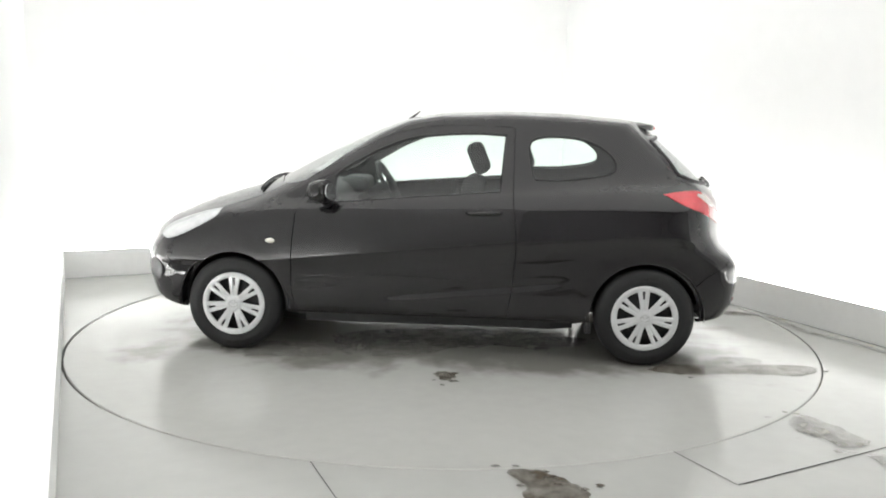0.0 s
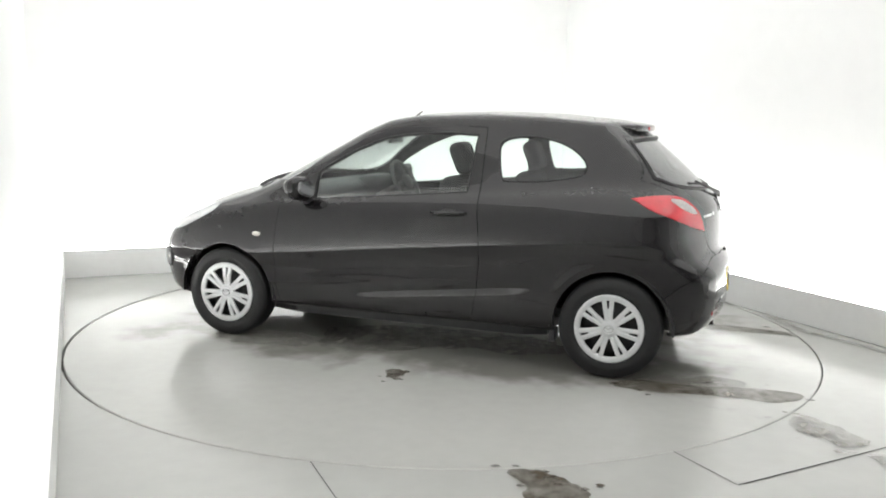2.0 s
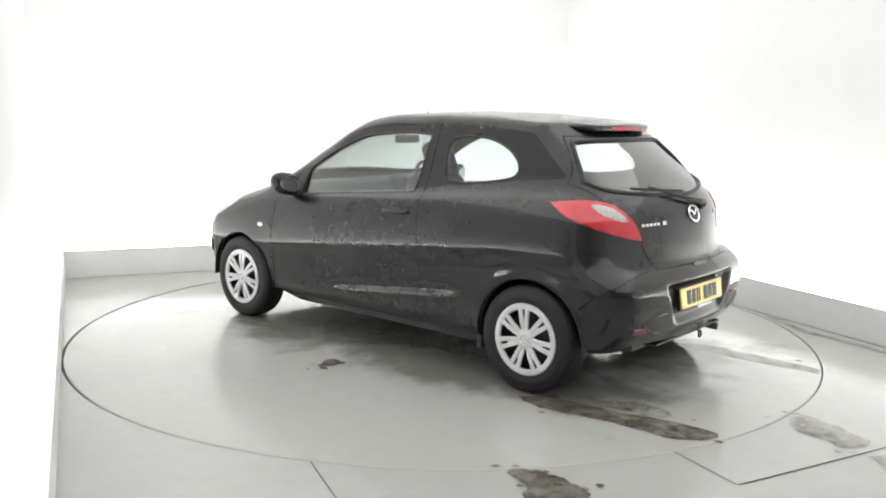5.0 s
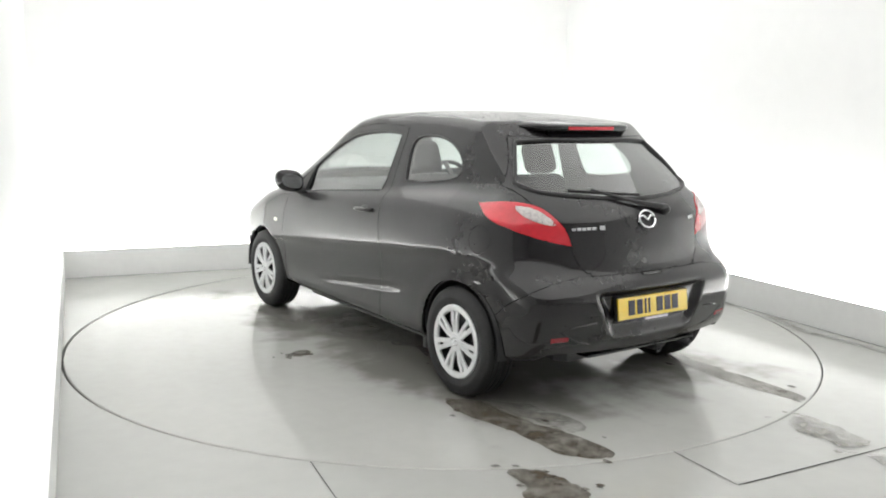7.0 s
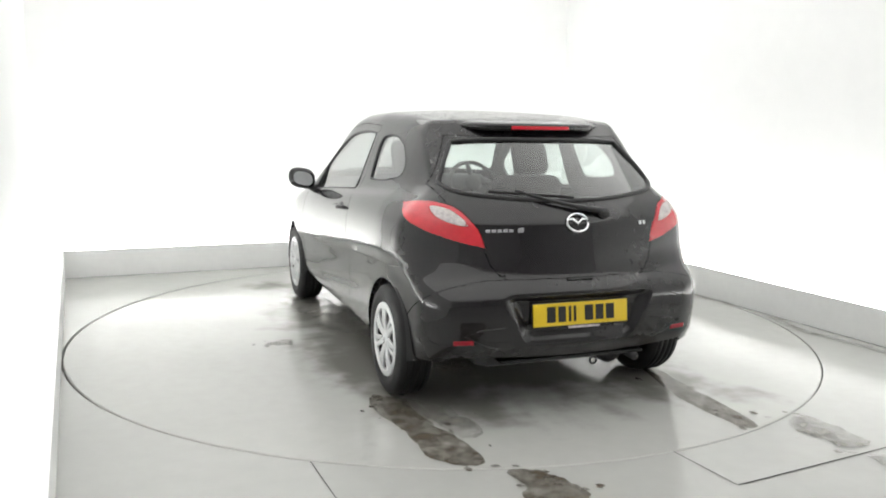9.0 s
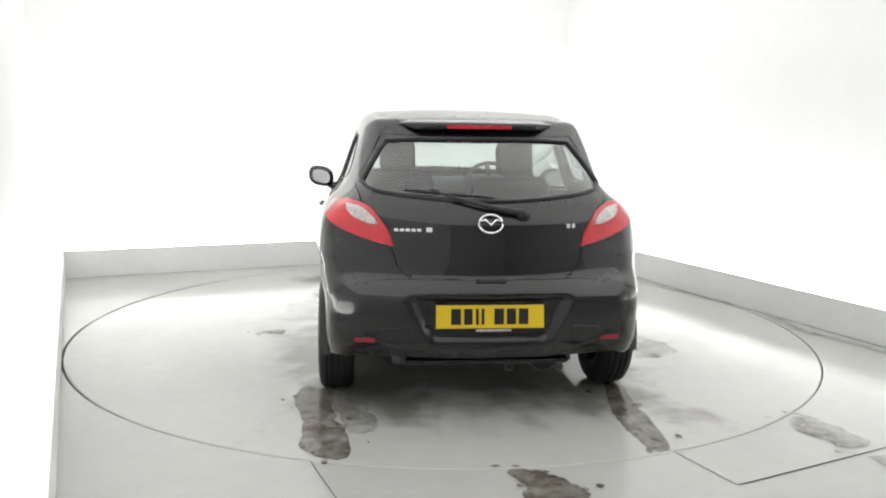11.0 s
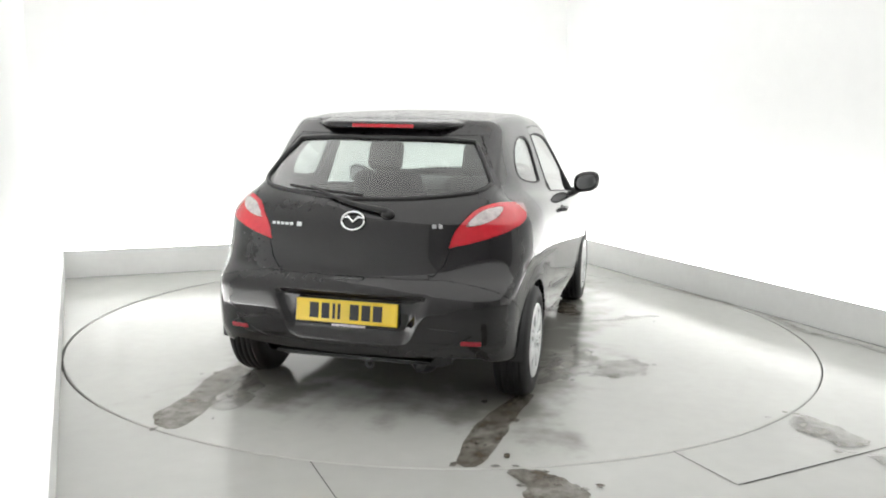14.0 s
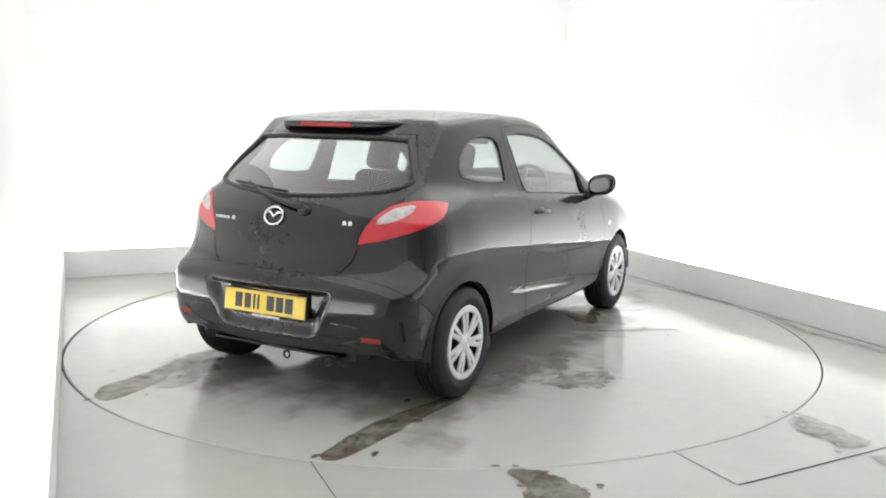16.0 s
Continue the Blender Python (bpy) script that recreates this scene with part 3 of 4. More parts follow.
def lining():
    """The dark inside of the shell."""
    keep = [f for f, l in zip(skin.faces, skin.label) if "glass" not in l and l not in ("windscreen",) and not l.startswith("arch")]
    used = sorted({v for f in keep for v in f})
    back = {v: i for i, v in enumerate(used)}
    me = bpy.data.meshes.new("lining")
    me.from_pydata([tuple(v) for v in skin.p[used] - SKIN_N[used] * 0.03], [], [tuple(back[v] for v in f[::-1]) for f in keep])
    me.polygons.foreach_set("use_smooth", [True] * len(me.polygons))
    me.materials.append(LINING)
    ob = new("lining", me)
    ob.parent = car
    return tagged(ob, "dark inner lining")


lining()
# ---- wheels ----
def tyre_mesh():
    r, w = WHEEL_R, 0.0925
    prof = [(0.188, -w * 0.86), (0.205, -w * 0.97), (0.24, -w), (0.268, -w * 0.95), (0.284, -w * 0.82), (r - 0.002, -w * 0.62)]
    for g in (-0.5, -0.17, 0.17, 0.5):
        prof += [(r, w * g - 0.006), (r - 0.007, w * g - 0.003), (r - 0.007, w * g + 0.003), (r, w * g + 0.006)]
    prof += [(r - 0.002, w * 0.62), (0.284, w * 0.82), (0.268, w * 0.95), (0.24, w), (0.236, w * 1.012), (0.228, w * 1.012), (0.224, w), (0.205, w * 0.97), (0.188, w * 0.86)]
    return lathe(bmesh.new(), prof, steps=64)


def rim_mesh():
    bm = lathe(bmesh.new(), [(0.196, 0.080), (0.186, 0.078), (0.178, 0.05), (0.172, -0.075), (0.190, -0.08)], steps=48)
    lathe(bm, [(0.0005, 0.045), (0.06, 0.045), (0.075, 0.03), (0.13, 0.035), (0.176, 0.02)], steps=48)
    return bm


def bar(bm, a, b, wa, wb, ya, yb, deep=0.012):
    """A tapered spoke between two points of the wheel's face, rounded on top."""
    a, b = Vector((a[0], 0, a[1])), Vector((b[0], 0, b[1]))
    d = (b - a).normalized()
    n = Vector((-d.z, 0, d.x))
    rows = []
    for p, w, y in ((a, wa, ya), ((a + b) / 2, (wa + wb) / 2, (ya + yb) / 2 + 0.004), (b, wb, yb)):
        rows.append([bm.verts.new(p + n * (w * k) + Vector((0, y + h, 0))) for k, h in ((-0.5, -deep), (-0.5, -0.003), (-0.34, 0.0), (0.34, 0.0), (0.5, -0.003), (0.5, -deep))])
    for r0, r1 in zip(rows, rows[1:]):
        for k in range(5):
            bm.faces.new((r0[k], r1[k], r1[k + 1], r0[k + 1]))
    return bm


def hubcap_mesh():
    bm = lathe(bmesh.new(), [(0.160, 0.078), (0.162, 0.088), (0.168, 0.092), (0.186, 0.093), (0.194, 0.090), (0.1965, 0.082)], steps=84)
    lathe(bm, [(0.0005, 0.094), (0.034, 0.094), (0.037, 0.090), (0.040, 0.090), (0.052, 0.086), (0.060, 0.076)], steps=42)
    bmesh.ops.recalc_face_normals(bm, faces=bm.faces)
    return bm


def spoke_mesh(c):
    """A forked spoke: two arms and the web that joins them near the hub."""
    bm = bmesh.new()
    for s in (-1, 1):
        p0 = (0.046 * math.cos(c + s * 0.21), 0.046 * math.sin(c + s * 0.21))
        p1 = (0.168 * math.cos(c + s * 0.134), 0.168 * math.sin(c + s * 0.134))
        bar(bm, p0, p1, 0.022, 0.027, 0.087, 0.091)
    bar(bm, (0.046 * math.cos(c), 0.046 * math.sin(c)), (0.116 * math.cos(c), 0.116 * math.sin(c)), 0.030, 0.020, 0.084, 0.086)
    bmesh.ops.recalc_face_normals(bm, faces=bm.faces)
    return bm


def emblem(bm, w, h, m, r=0.004):
    """A plain oval ring with a plain winged bar, as a simple shape."""
    ring = [(w * math.cos(a), 0, h * math.sin(a)) for a in np.linspace(0, math.tau, 28, endpoint=False)]
    tube(bm, ring, r, 6, closed=True)
    tube(bm, [(-w * 0.93, 0, h * 0.30), (-w * 0.45, 0, h * 0.42), (0, 0, -h * 0.12), (w * 0.45, 0, h * 0.42), (w * 0.93, 0, h * 0.30)], [r * 0.7, r * 1.2, r * 1.2, r * 1.2, r * 0.7], 6)
    bmesh.ops.transform(bm, matrix=m, verts=list(bm.verts))
    return bm


def wheel(x, side, start):
    w = part("wheel", rim_mesh(), BLACK_PLASTIC, car, "dark steel wheel with a silver cover", True)
    part("tyre", tyre_mesh(), RUBBER, w, "black rubber tyre", True)
    part("hubcap", hubcap_mesh(), SILVER, w, "silver plastic hubcap rim and centre")
    for k in range(7):
        part("spoke", spoke_mesh(start + k * math.tau / 7), SILVER, w, "silver forked spoke" if k == 0 else "")
    part("valve", tube(bmesh.new(), [(0.135, 0.06, 0.06), (0.128, 0.092, 0.057)], 0.004, 6), BLACK_PLASTIC, w)
    part("wheel_emblem", emblem(bmesh.new(), 0.026, 0.020, pose(0, 0.095, 0), 0.002), CHROME, w)
    w.matrix_basis = pose(x, side * 0.737, WHEEL_R, 0, 0, 0 if side > 0 else 180)
    return w


for wx in (AXLE, -AXLE):
    for s in (1, -1):
        wheel(wx, s, 1.62 if wx > 0 else 1.50)


# ---- wheel housings, floor pan and what hangs below ----
def housing(wx, s):
    bm = bmesh.new()
    angles = np.linspace(math.radians(-4), math.radians(184), 40)
    rows = []
    for y, r in ((0.815, 0.342), (0.79, 0.352), (0.46, 0.352), (0.44, 0.30), (0.44, 0.02)):
        rows.append([bm.verts.new((wx + r * math.cos(a), s * y, 0.292 + r * math.sin(a))) for a in angles])
    for a, b in zip(rows, rows[1:]):
        for i in range(len(angles) - 1):
            bm.faces.new((a[i], a[i + 1], b[i + 1], b[i]))
    return part("wheel_housing", bm, BLACK_PLASTIC, car, "black plastic wheel arch liner", True)


for wx in (AXLE, -AXLE):
    for s in (1, -1):
        housing(wx, s)
bm = slab(bmesh.new(), [(-1.66, -0.42), (-1.60, -0.46), (-0.95, -0.42), (-0.86, -0.74), (0.86, -0.74), (0.92, -0.42), (1.62, -0.42), (1.88, -0.40), (1.88, 0.40), (1.62, 0.42), (0.92, 0.42), (0.86, 0.74), (-0.86, 0.74), (-0.95, 0.42), (-1.60, 0.46), (-1.66, 0.42)], 0.225, 0.275)
part("floor_pan", bm, BLACK_PLASTIC, car, "dark underbody pan")
# added slab for the low underbody, keeps far-side light off the floor below
bm = slab(bmesh.new(), [(-0.84, -0.56), (-0.70, -0.62), (0.84, -0.62), (1.50, -0.40), (1.62, -0.30), (1.62, 0.30), (1.50, 0.40), (0.84, 0.62), (-0.70, 0.62), (-0.84, 0.56)], 0.155, 0.226)
part("underbody_light_block", bm, BLACK_PLASTIC, car, "plain black slab added for the low underbody parts, blocking light beneath")
bm = tube(bmesh.new(), [(-1.245, -0.66, 0.27), (-1.10, -0.5, 0.24), (-1.08, 0, 0.235), (-1.10, 0.5, 0.24), (-1.245, 0.66, 0.27)], 0.035, 10)
part("rear_axle", bm, STEEL, car, "dark steel rear axle beam", True)
bm = tube(bmesh.new(), [(-1.30, -0.30, 0.24), (-1.34, -0.30, 0.24), (-1.60, -0.32, 0.24), (-1.64, -0.32, 0.24)], [0.05, 0.075, 0.075, 0.05], 16)
part("silencer", bm, STEEL, car, "dull steel exhaust silencer", True)
bm = tube(bmesh.new(), [(-1.62, -0.34, 0.25), (-1.70, -0.345, 0.258), (-1.80, -0.35, 0.25)], 0.021, 14)
part("exhaust_pipe", bm, STEEL, car, "dark steel exhaust pipe", True)
bm = tube(bmesh.new(), [(-1.805, -0.10 + 0.018 * math.cos(a), 0.255 + 0.018 * math.sin(a)) for a in np.linspace(0, math.tau, 14, endpoint=False)], 0.006, 6, closed=True)
tube(bm, [(-1.72, -0.10, 0.285), (-1.80, -0.10, 0.272)], 0.007, 6)
part("towing_eye", bm, STEEL, car, "black steel towing eye", True)
bm = box(bmesh.new(), -1.79, -1.70, -0.40, 0.40, 0.270, 0.286, None, 0.006)
part("lower_lip", bm, GLOSS_BLACK, bumper, "gloss black lower lip")


def mud_flap(s):
    return part("mud_flap", box(bmesh.new(), -0.935, -0.90, min(s * 0.70, s * 0.80), max(s * 0.70, s * 0.80), 0.18, 0.25, None, 0.006), BLACK_PLASTIC, car)


for s in (1, -1):
    mud_flap(s)


def on_skin(x, y, z, way):
    """The place on the body where a way through (x, y, z) leaves it, and the normal there."""
    p, w = np.array([[x, y, z]], float), np.array([way], float)
    q = settle(p - 0.25 * w, p + 0.3 * w)
    return Vector(q[0]), Vector(normals(q)[0])


# ---- door furniture ----
def door_handle(s, parent):
    p, n = on_skin(-0.285, s * 0.82, 0.893, (0, s, 0))
    pts, rad = [], []
    for t in np.linspace(-1, 1, 13):
        q, _ = on_skin(-0.285 + 0.105 * t, s * 0.82, 0.893 - 0.004 * t, (0, s, 0))
        pts.append(q + Vector((0, s * (0.026 * (1 - abs(t) ** 4) + 0.002), 0)))
        rad.append(0.010 + 0.004 * (1 - t * t))
    h = part("door_handle", tube(bmesh.new(), pts, rad, 10), PAINT, parent, "black pull handle", True)
    bm = bmesh.new()
    bmesh.ops.create_uvsphere(bm, u_segments=20, v_segments=10, radius=1.0, matrix=Matrix.Translation(p + Vector((0, -s * 0.003, -0.004))) @ Matrix.Diagonal((0.055, 0.007, 0.030, 1)))
    part("handle_cup", bm, BLACK_PLASTIC, parent, "dark recess behind the handle", True)
    return h


def mirror(s, parent):
    bm = bmesh.new()
    bmesh.ops.create_uvsphere(bm, u_segments=32, v_segments=20, radius=1.0)
    for v in bm.verts:
        x, y, z = v.co
        k = (abs(y) ** 2.6 + abs(z) ** 2.6) ** (1 / 2.6)
        k = math.hypot(y, z) / k if k > 1e-6 else 1.0
        yy, zz = y * k, z * k
        depth = 0.10 if x > 0 else 0.035
        v.co = (x * depth + 0.02 * yy, s * yy * 0.092, zz * 0.074 + 0.012 * yy)
    bmesh.ops.transform(bm, matrix=Matrix.Translation((0.655, s * 0.878, 0.998)), verts=list(bm.verts))
    bmesh.ops.recalc_face_normals(bm, faces=bm.faces)
    m = part("door_mirror", bm, PAINT, parent, "black door mirror", True)
    bm = bmesh.new()
    bmesh.ops.create_circle(bm, cap_ends=True, segments=36, radius=1.0)
    for v in bm.verts:
        y, z = v.co.x, v.co.y
        k = (abs(y) ** 2.8 + abs(z) ** 2.8) ** (1 / 2.8)
        v.co = (0.619 + 0.02 * y, s * (0.878 + 0.064 * y / max(k, 1e-6)), 0.998 + 0.047 * z / max(k, 1e-6) + 0.012 * y)
    ext = bmesh.ops.extrude_face_region(bm, geom=list(bm.faces))
    bmesh.ops.translate(bm, verts=[v for v in ext["geom"] if isinstance(v, bmesh.types.BMVert)], vec=(-0.004, 0, 0))
    bmesh.ops.recalc_face_normals(bm, faces=bm.faces)
    part("mirror_glass", bm, MIRROR, m, "silvered mirror glass")
    bm = tube(bmesh.new(), [(0.66, s * 0.74, 0.925), (0.665, s * 0.79, 0.925), (0.665, s * 0.83, 0.945), (0.66, s * 0.86, 0.965)], [0.035, 0.030, 0.026, 0.028], 10)
    part("mirror_arm", bm, BLACK_PLASTIC, m, "black plastic mirror arm", True)
    bm = bmesh.new()
    pts = [on_skin(x, s * 0.75, z, (0, s, 0))[0] + Vector((0, s * 0.004, 0)) for x, z in ((0.80, 0.925), (0.63, 0.915), (0.63, 1.09), (0.68, 1.075))]
    v0 = [bm.verts.new(p) for p in pts]
    v1 = [bm.verts.new(p - Vector((0, s * 0.012, 0))) for p in pts]
    bm.faces.new(v0 if s < 0 else v0[::-1])
    for i in range(4):
        bm.faces.new((v0[i], v0[(i + 1) % 4], v1[(i + 1) % 4], v1[i]))
    bmesh.ops.recalc_face_normals(bm, faces=bm.faces)
    part("corner_trim", bm, BLACK_PLASTIC, m, "black corner trim")
    return m


def side_lamp(s):
    p, n = on_skin(1.007, s * 0.82, 0.693, (0, s, 0))
    bm = bmesh.new()
    bmesh.ops.create_uvsphere(bm, u_segments=18, v_segments=10, radius=1.0, matrix=Matrix.Translation(p) @ Matrix.Diagonal((0.030, 0.009, 0.016, 1)))
    return part("side_indicator", bm, AMBER_LENS, car, "small pale oval side indicator", True)


def rubber_edge(line, where_y, s, parent, width=0.006):
    """A thin black seal along a window's outline."""
    pts = []
    for x, z in line[::2]:
        q, n = on_skin(x, s * where_y, z, (0, s, 0))
        pts.append(q - n * 0.002)
    return part("window_seal", tube(bmesh.new(), pts, width, 6, closed=True), BLACK_PLASTIC, parent, "black rubber window seal", True)


for s, side_name in ((1, "left"), (-1, "right")):
    door_handle(s, doors[side_name])
    mirror(s, doors[side_name])
    side_lamp(s)
    rubber_edge(GLASS_LINE, 0.68, s, doors[side_name])
    rubber_edge(QUARTER_LINE, 0.66, s, car)

# ---- tailgate furniture ----
bm = tube(bmesh.new(), [on_skin(-1.5, y, z, (-1, 0, 0))[0] + Vector((-0.001, 0, 0)) for y, z in REAR_GLASS[::2]], 0.012, 6, closed=True)
part("window_seal", bm, BLACK_PLASTIC, tailgate, "black rubber window seal", True)
pivot, _ = on_skin(-1.7, -0.165, 0.985, (-1, 0, 0))
arm = []
for t in np.linspace(0, 1, 9):
    q, n = on_skin(-1.6, -0.165 + 0.44 * t, 0.985 + 0.10 * t - 0.012 * math.sin(t * 3.1), (-1, 0, 0))
    arm.append(q + n * (0.024 - 0.006 * t))
wiper = part("rear_wiper", tube(bmesh.new(), arm, [0.017, 0.016, 0.014, 0.012, 0.010, 0.009, 0.008, 0.007, 0.006], 8), BLACK_PLASTIC, tailgate, "black rear wiper lying across the glass", True)
blade = []
for t in np.linspace(0, 1, 8):
    q, n = on_skin(-1.6, -0.02 + 0.42 * t, 1.055 + 0.028 * t, (-1, 0, 0))
    blade.append(q + n * 0.012)
part("wiper_blade", tube(bmesh.new(), blade, 0.007, 6), RUBBER, wiper, "black rubber blade", True)
bm = bmesh.new()
bmesh.ops.create_uvsphere(bm, u_segments=16, v_segments=10, radius=1.0, matrix=Matrix.Translation(pivot + Vector((-0.012, 0, 0))) @ Matrix.Diagonal((0.024, 0.034, 0.024, 1)))
part("wiper_pivot", bm, BLACK_PLASTIC, wiper, "black pivot cap", True)


def facing(y, z, lift=0.0, lean=None):
    """A frame on the tail: its -y looks out of the body, its x runs to the car's right."""
    p, n = on_skin(-1.75, y, z, (-1, 0, 0))
    out = n.normalized()
    right = Vector((0, 0, 1)).cross(-out).normalized() * -1
    up = right.cross(-out).normalized() * 1
    if up.z < 0:
        up = -up
    m = Matrix((right, -out, up)).transposed().to_4x4()
    m.translation = p + out * lift
    return m


part("tail_emblem", emblem(bmesh.new(), 0.058, 0.045, facing(0.0, 0.945, 0.006), 0.0065), CHROME, tailgate, "plain chrome oval badge", True)


def badge_bar(y, z, w, h):
    bm = box(bmesh.new(), -w / 2, w / 2, -0.003, 0.002, -h / 2, h / 2, facing(y, z, 0.002), 0.001, 1)
    return part("badge_bar", bm, CHROME, tailgate, "plain silver badge bar")


for k in range(5):
    badge_bar(0.447 - 0.027 * k, 0.909 + 0.0006 * k, 0.022, 0.014)
badge_bar(0.292, 0.914, 0.030, 0.022)
badge_bar(-0.392, 0.930, 0.020, 0.020)
badge_bar(-0.420, 0.930, 0.018, 0.020)


def spoiler_mesh():
    """A lip that carries the roof line out over the rear window."""
    bm, rings = bmesh.new(), []
    for t in np.linspace(-1, 1, 41):
        y = 0.49 * t
        edge = 1 - 0.9 * smooth(0.6, 1.0, abs(t))
        xr = -1.352 + 0.46 * y * y + 0.11 * (1 - edge)
        drop = CROWN * y * y + 0.022 * smooth(0.62, 1.0, abs(t))
        zr = float(TOP(xr)) - drop
        zf = float(TOP(xr + 0.16)) - drop
        thick = 0.036 * edge
        sec = [(xr + 0.16, zf - 0.003), (xr + 0.08, (zr + zf) / 2 + 0.004), (xr + 0.012, zr + 0.002), (xr + 0.003, zr - 0.003), (xr, zr - 0.010),
               (xr + 0.004, zr - thick + 0.004), (xr + 0.010, zr - thick), (xr + 0.05, zr - thick + 0.004), (xr + 0.14, zf - thick)]
        rings.append([bm.verts.new((x, y, z)) for x, z in sec])
    n = len(rings[0])
    for a, b in zip(rings, rings[1:]):
        for k in range(n):
            bm.faces.new((a[k], a[(k + 1) % n], b[(k + 1) % n], b[k]))
    bm.faces.new(rings[0])
    bm.faces.new(rings[-1][::-1])
    bmesh.ops.recalc_face_normals(bm, faces=bm.faces)
    return bm


spoiler = part("spoiler", spoiler_mesh(), PAINT, tailgate, "gloss black roof spoiler lip", True)
bm = bmesh.new()
rows = []
for y in np.linspace(-0.168, 0.168, 13):
    xr = -1.352 + 0.46 * y * y
    zr = float(TOP(xr)) - CROWN * y * y
    rows.append([bm.verts.new((x, y, z)) for x, z in ((xr + 0.006, zr - 0.009), (xr - 0.004, zr - 0.011), (xr - 0.004, zr - 0.028), (xr + 0.006, zr - 0.030))])
for a, b in zip(rows, rows[1:]):
    for k in range(4):
        bm.faces.new((a[k], a[(k + 1) % 4], b[(k + 1) % 4], b[k]))
bm.faces.new(rows[0])
bm.faces.new(rows[-1][::-1])
bmesh.ops.recalc_face_normals(bm, faces=bm.faces)
part("high_brake_light", bm, RED_LENS, spoiler, "narrow red high brake light")
bm = box(bmesh.new(), -1.825, -1.79, -0.075, 0.075, 0.662, 0.686, None, 0.008)
part("tailgate_handle", bm, GLOSS_BLACK, tailgate, "dark tailgate grip")

# ---- number plate, written in plain bars ----
PLATE_M = pose(-1.846, 0.005, 0.513, -7, 0, -90)
plate = part("number_plate", box(bmesh.new(), -0.26, 0.26, -0.004, 0.004, -0.0555, 0.0555, PLATE_M, 0.003), YELLOW, bumper, "yellow rear number plate with dark bars")
for cx, w in ((-0.165, 0.046), (-0.106, 0.040), (-0.063, 0.013), (-0.036, 0.013), (0.042, 0.046), (0.101, 0.044), (0.160, 0.046)):
    part("plate_bar", box(bmesh.new(), cx - w / 2, cx + w / 2, -0.0065, -0.0035, -0.0365, 0.0385, PLATE_M), INK, plate)
part("plate_strip", box(bmesh.new(), -0.07, 0.10, -0.006, 0.003, -0.070, -0.059, PLATE_M), CLEAR_LENS, plate, "pale strip below the plate")
part("plate_bracket", box(bmesh.new(), -0.262, 0.262, 0.004, 0.022, -0.06, 0.057, PLATE_M), BLACK_PLASTIC, bumper)


def reflector(s):
    bm = box(bmesh.new(), -0.050, 0.050, -0.003, 0.010, -0.012, 0.012, facing(s * 0.60, 0.392, 0.0), 0.004)
    return part("bumper_reflector", bm, DULL_RED, bumper, "small red bumper reflector")


def bumper_fold(s):
    pts = []
    for y, z in ((0.42, 0.355), (0.50, 0.372), (0.60, 0.43), (0.52, 0.452), (0.40, 0.462)):
        q, n = on_skin(-1.8, s * y, z, (-1, 0, 0))
        pts.append(q - n * 0.002)
    return part("bumper_fold", tube(bmesh.new(), pts, 0.006, 6), PAINT, bumper, "", True)


for s in (1, -1):
    reflector(s)
    bumper_fold(s)

# ---- roof and front ----
bm = tube(bmesh.new(), [(0.285, 0, 1.405), (0.265, 0, 1.432), (0.20, 0, 1.482)], [0.014, 0.010, 0.004], 8)
part("roof_aerial", bm, BLACK_PLASTIC, car, "short black roof aerial", True)
for y0, y1 in ((0.55, 0.0), (-0.02, -0.52)):
    pts = []
    for t in np.linspace(0, 1, 8):
        q, n = on_skin(1.16, y0 + (y1 - y0) * t, 1.02, (0.5, 0, 0.87))
        pts.append(q + n * 0.012)
    part("front_wiper", tube(bmesh.new(), pts, 0.011, 6), BLACK_PLASTIC, car, "black windscreen wiper", True)


def front_grille(name, z0, z1, w, label):
    bm = bmesh.new()
    rows = []
    for z in np.linspace(z0, z1, 4):
        row = []
        for y in np.linspace(-w, w, 15):
            q, n = on_skin(1.95, y * (1 - 0.25 * (z - z0)), z, (1, 0, 0))
            row.append(bm.verts.new(q + n * 0.002))
        rows.append(row)
    for a, b in zip(rows, rows[1:]):
        for i in range(14):
            bm.faces.new((a[i], a[i + 1], b[i + 1], b[i]))
    ext = bmesh.ops.extrude_face_region(bm, geom=list(bm.faces))
    bmesh.ops.translate(bm, verts=[v for v in ext["geom"] if isinstance(v, bmesh.types.BMVert)], vec=(-0.01, 0, 0))
    bmesh.ops.recalc_face_normals(bm, faces=bm.faces)
    return part(name, bm, BLACK_PLASTIC, car, label)


front_grille("lower_grille", 0.30, 0.45, 0.40, "black plastic lower grille")
for s in (1, -1):
    p, n = on_skin(1.75, s * 0.66, 0.475, (DIAG, s * DIAG, 0))
    bm = bmesh.new()
    bmesh.ops.create_uvsphere(bm, u_segments=18, v_segments=12, radius=1.0, matrix=Matrix.Translation(p) @ n.to_track_quat("Y", "Z").to_matrix().to_4x4() @ Matrix.Diagonal((0.085, 0.007, 0.07, 1)))
    part("fog_lamp_recess", bm, BLACK_PLASTIC, car, "black fog lamp recess", True)

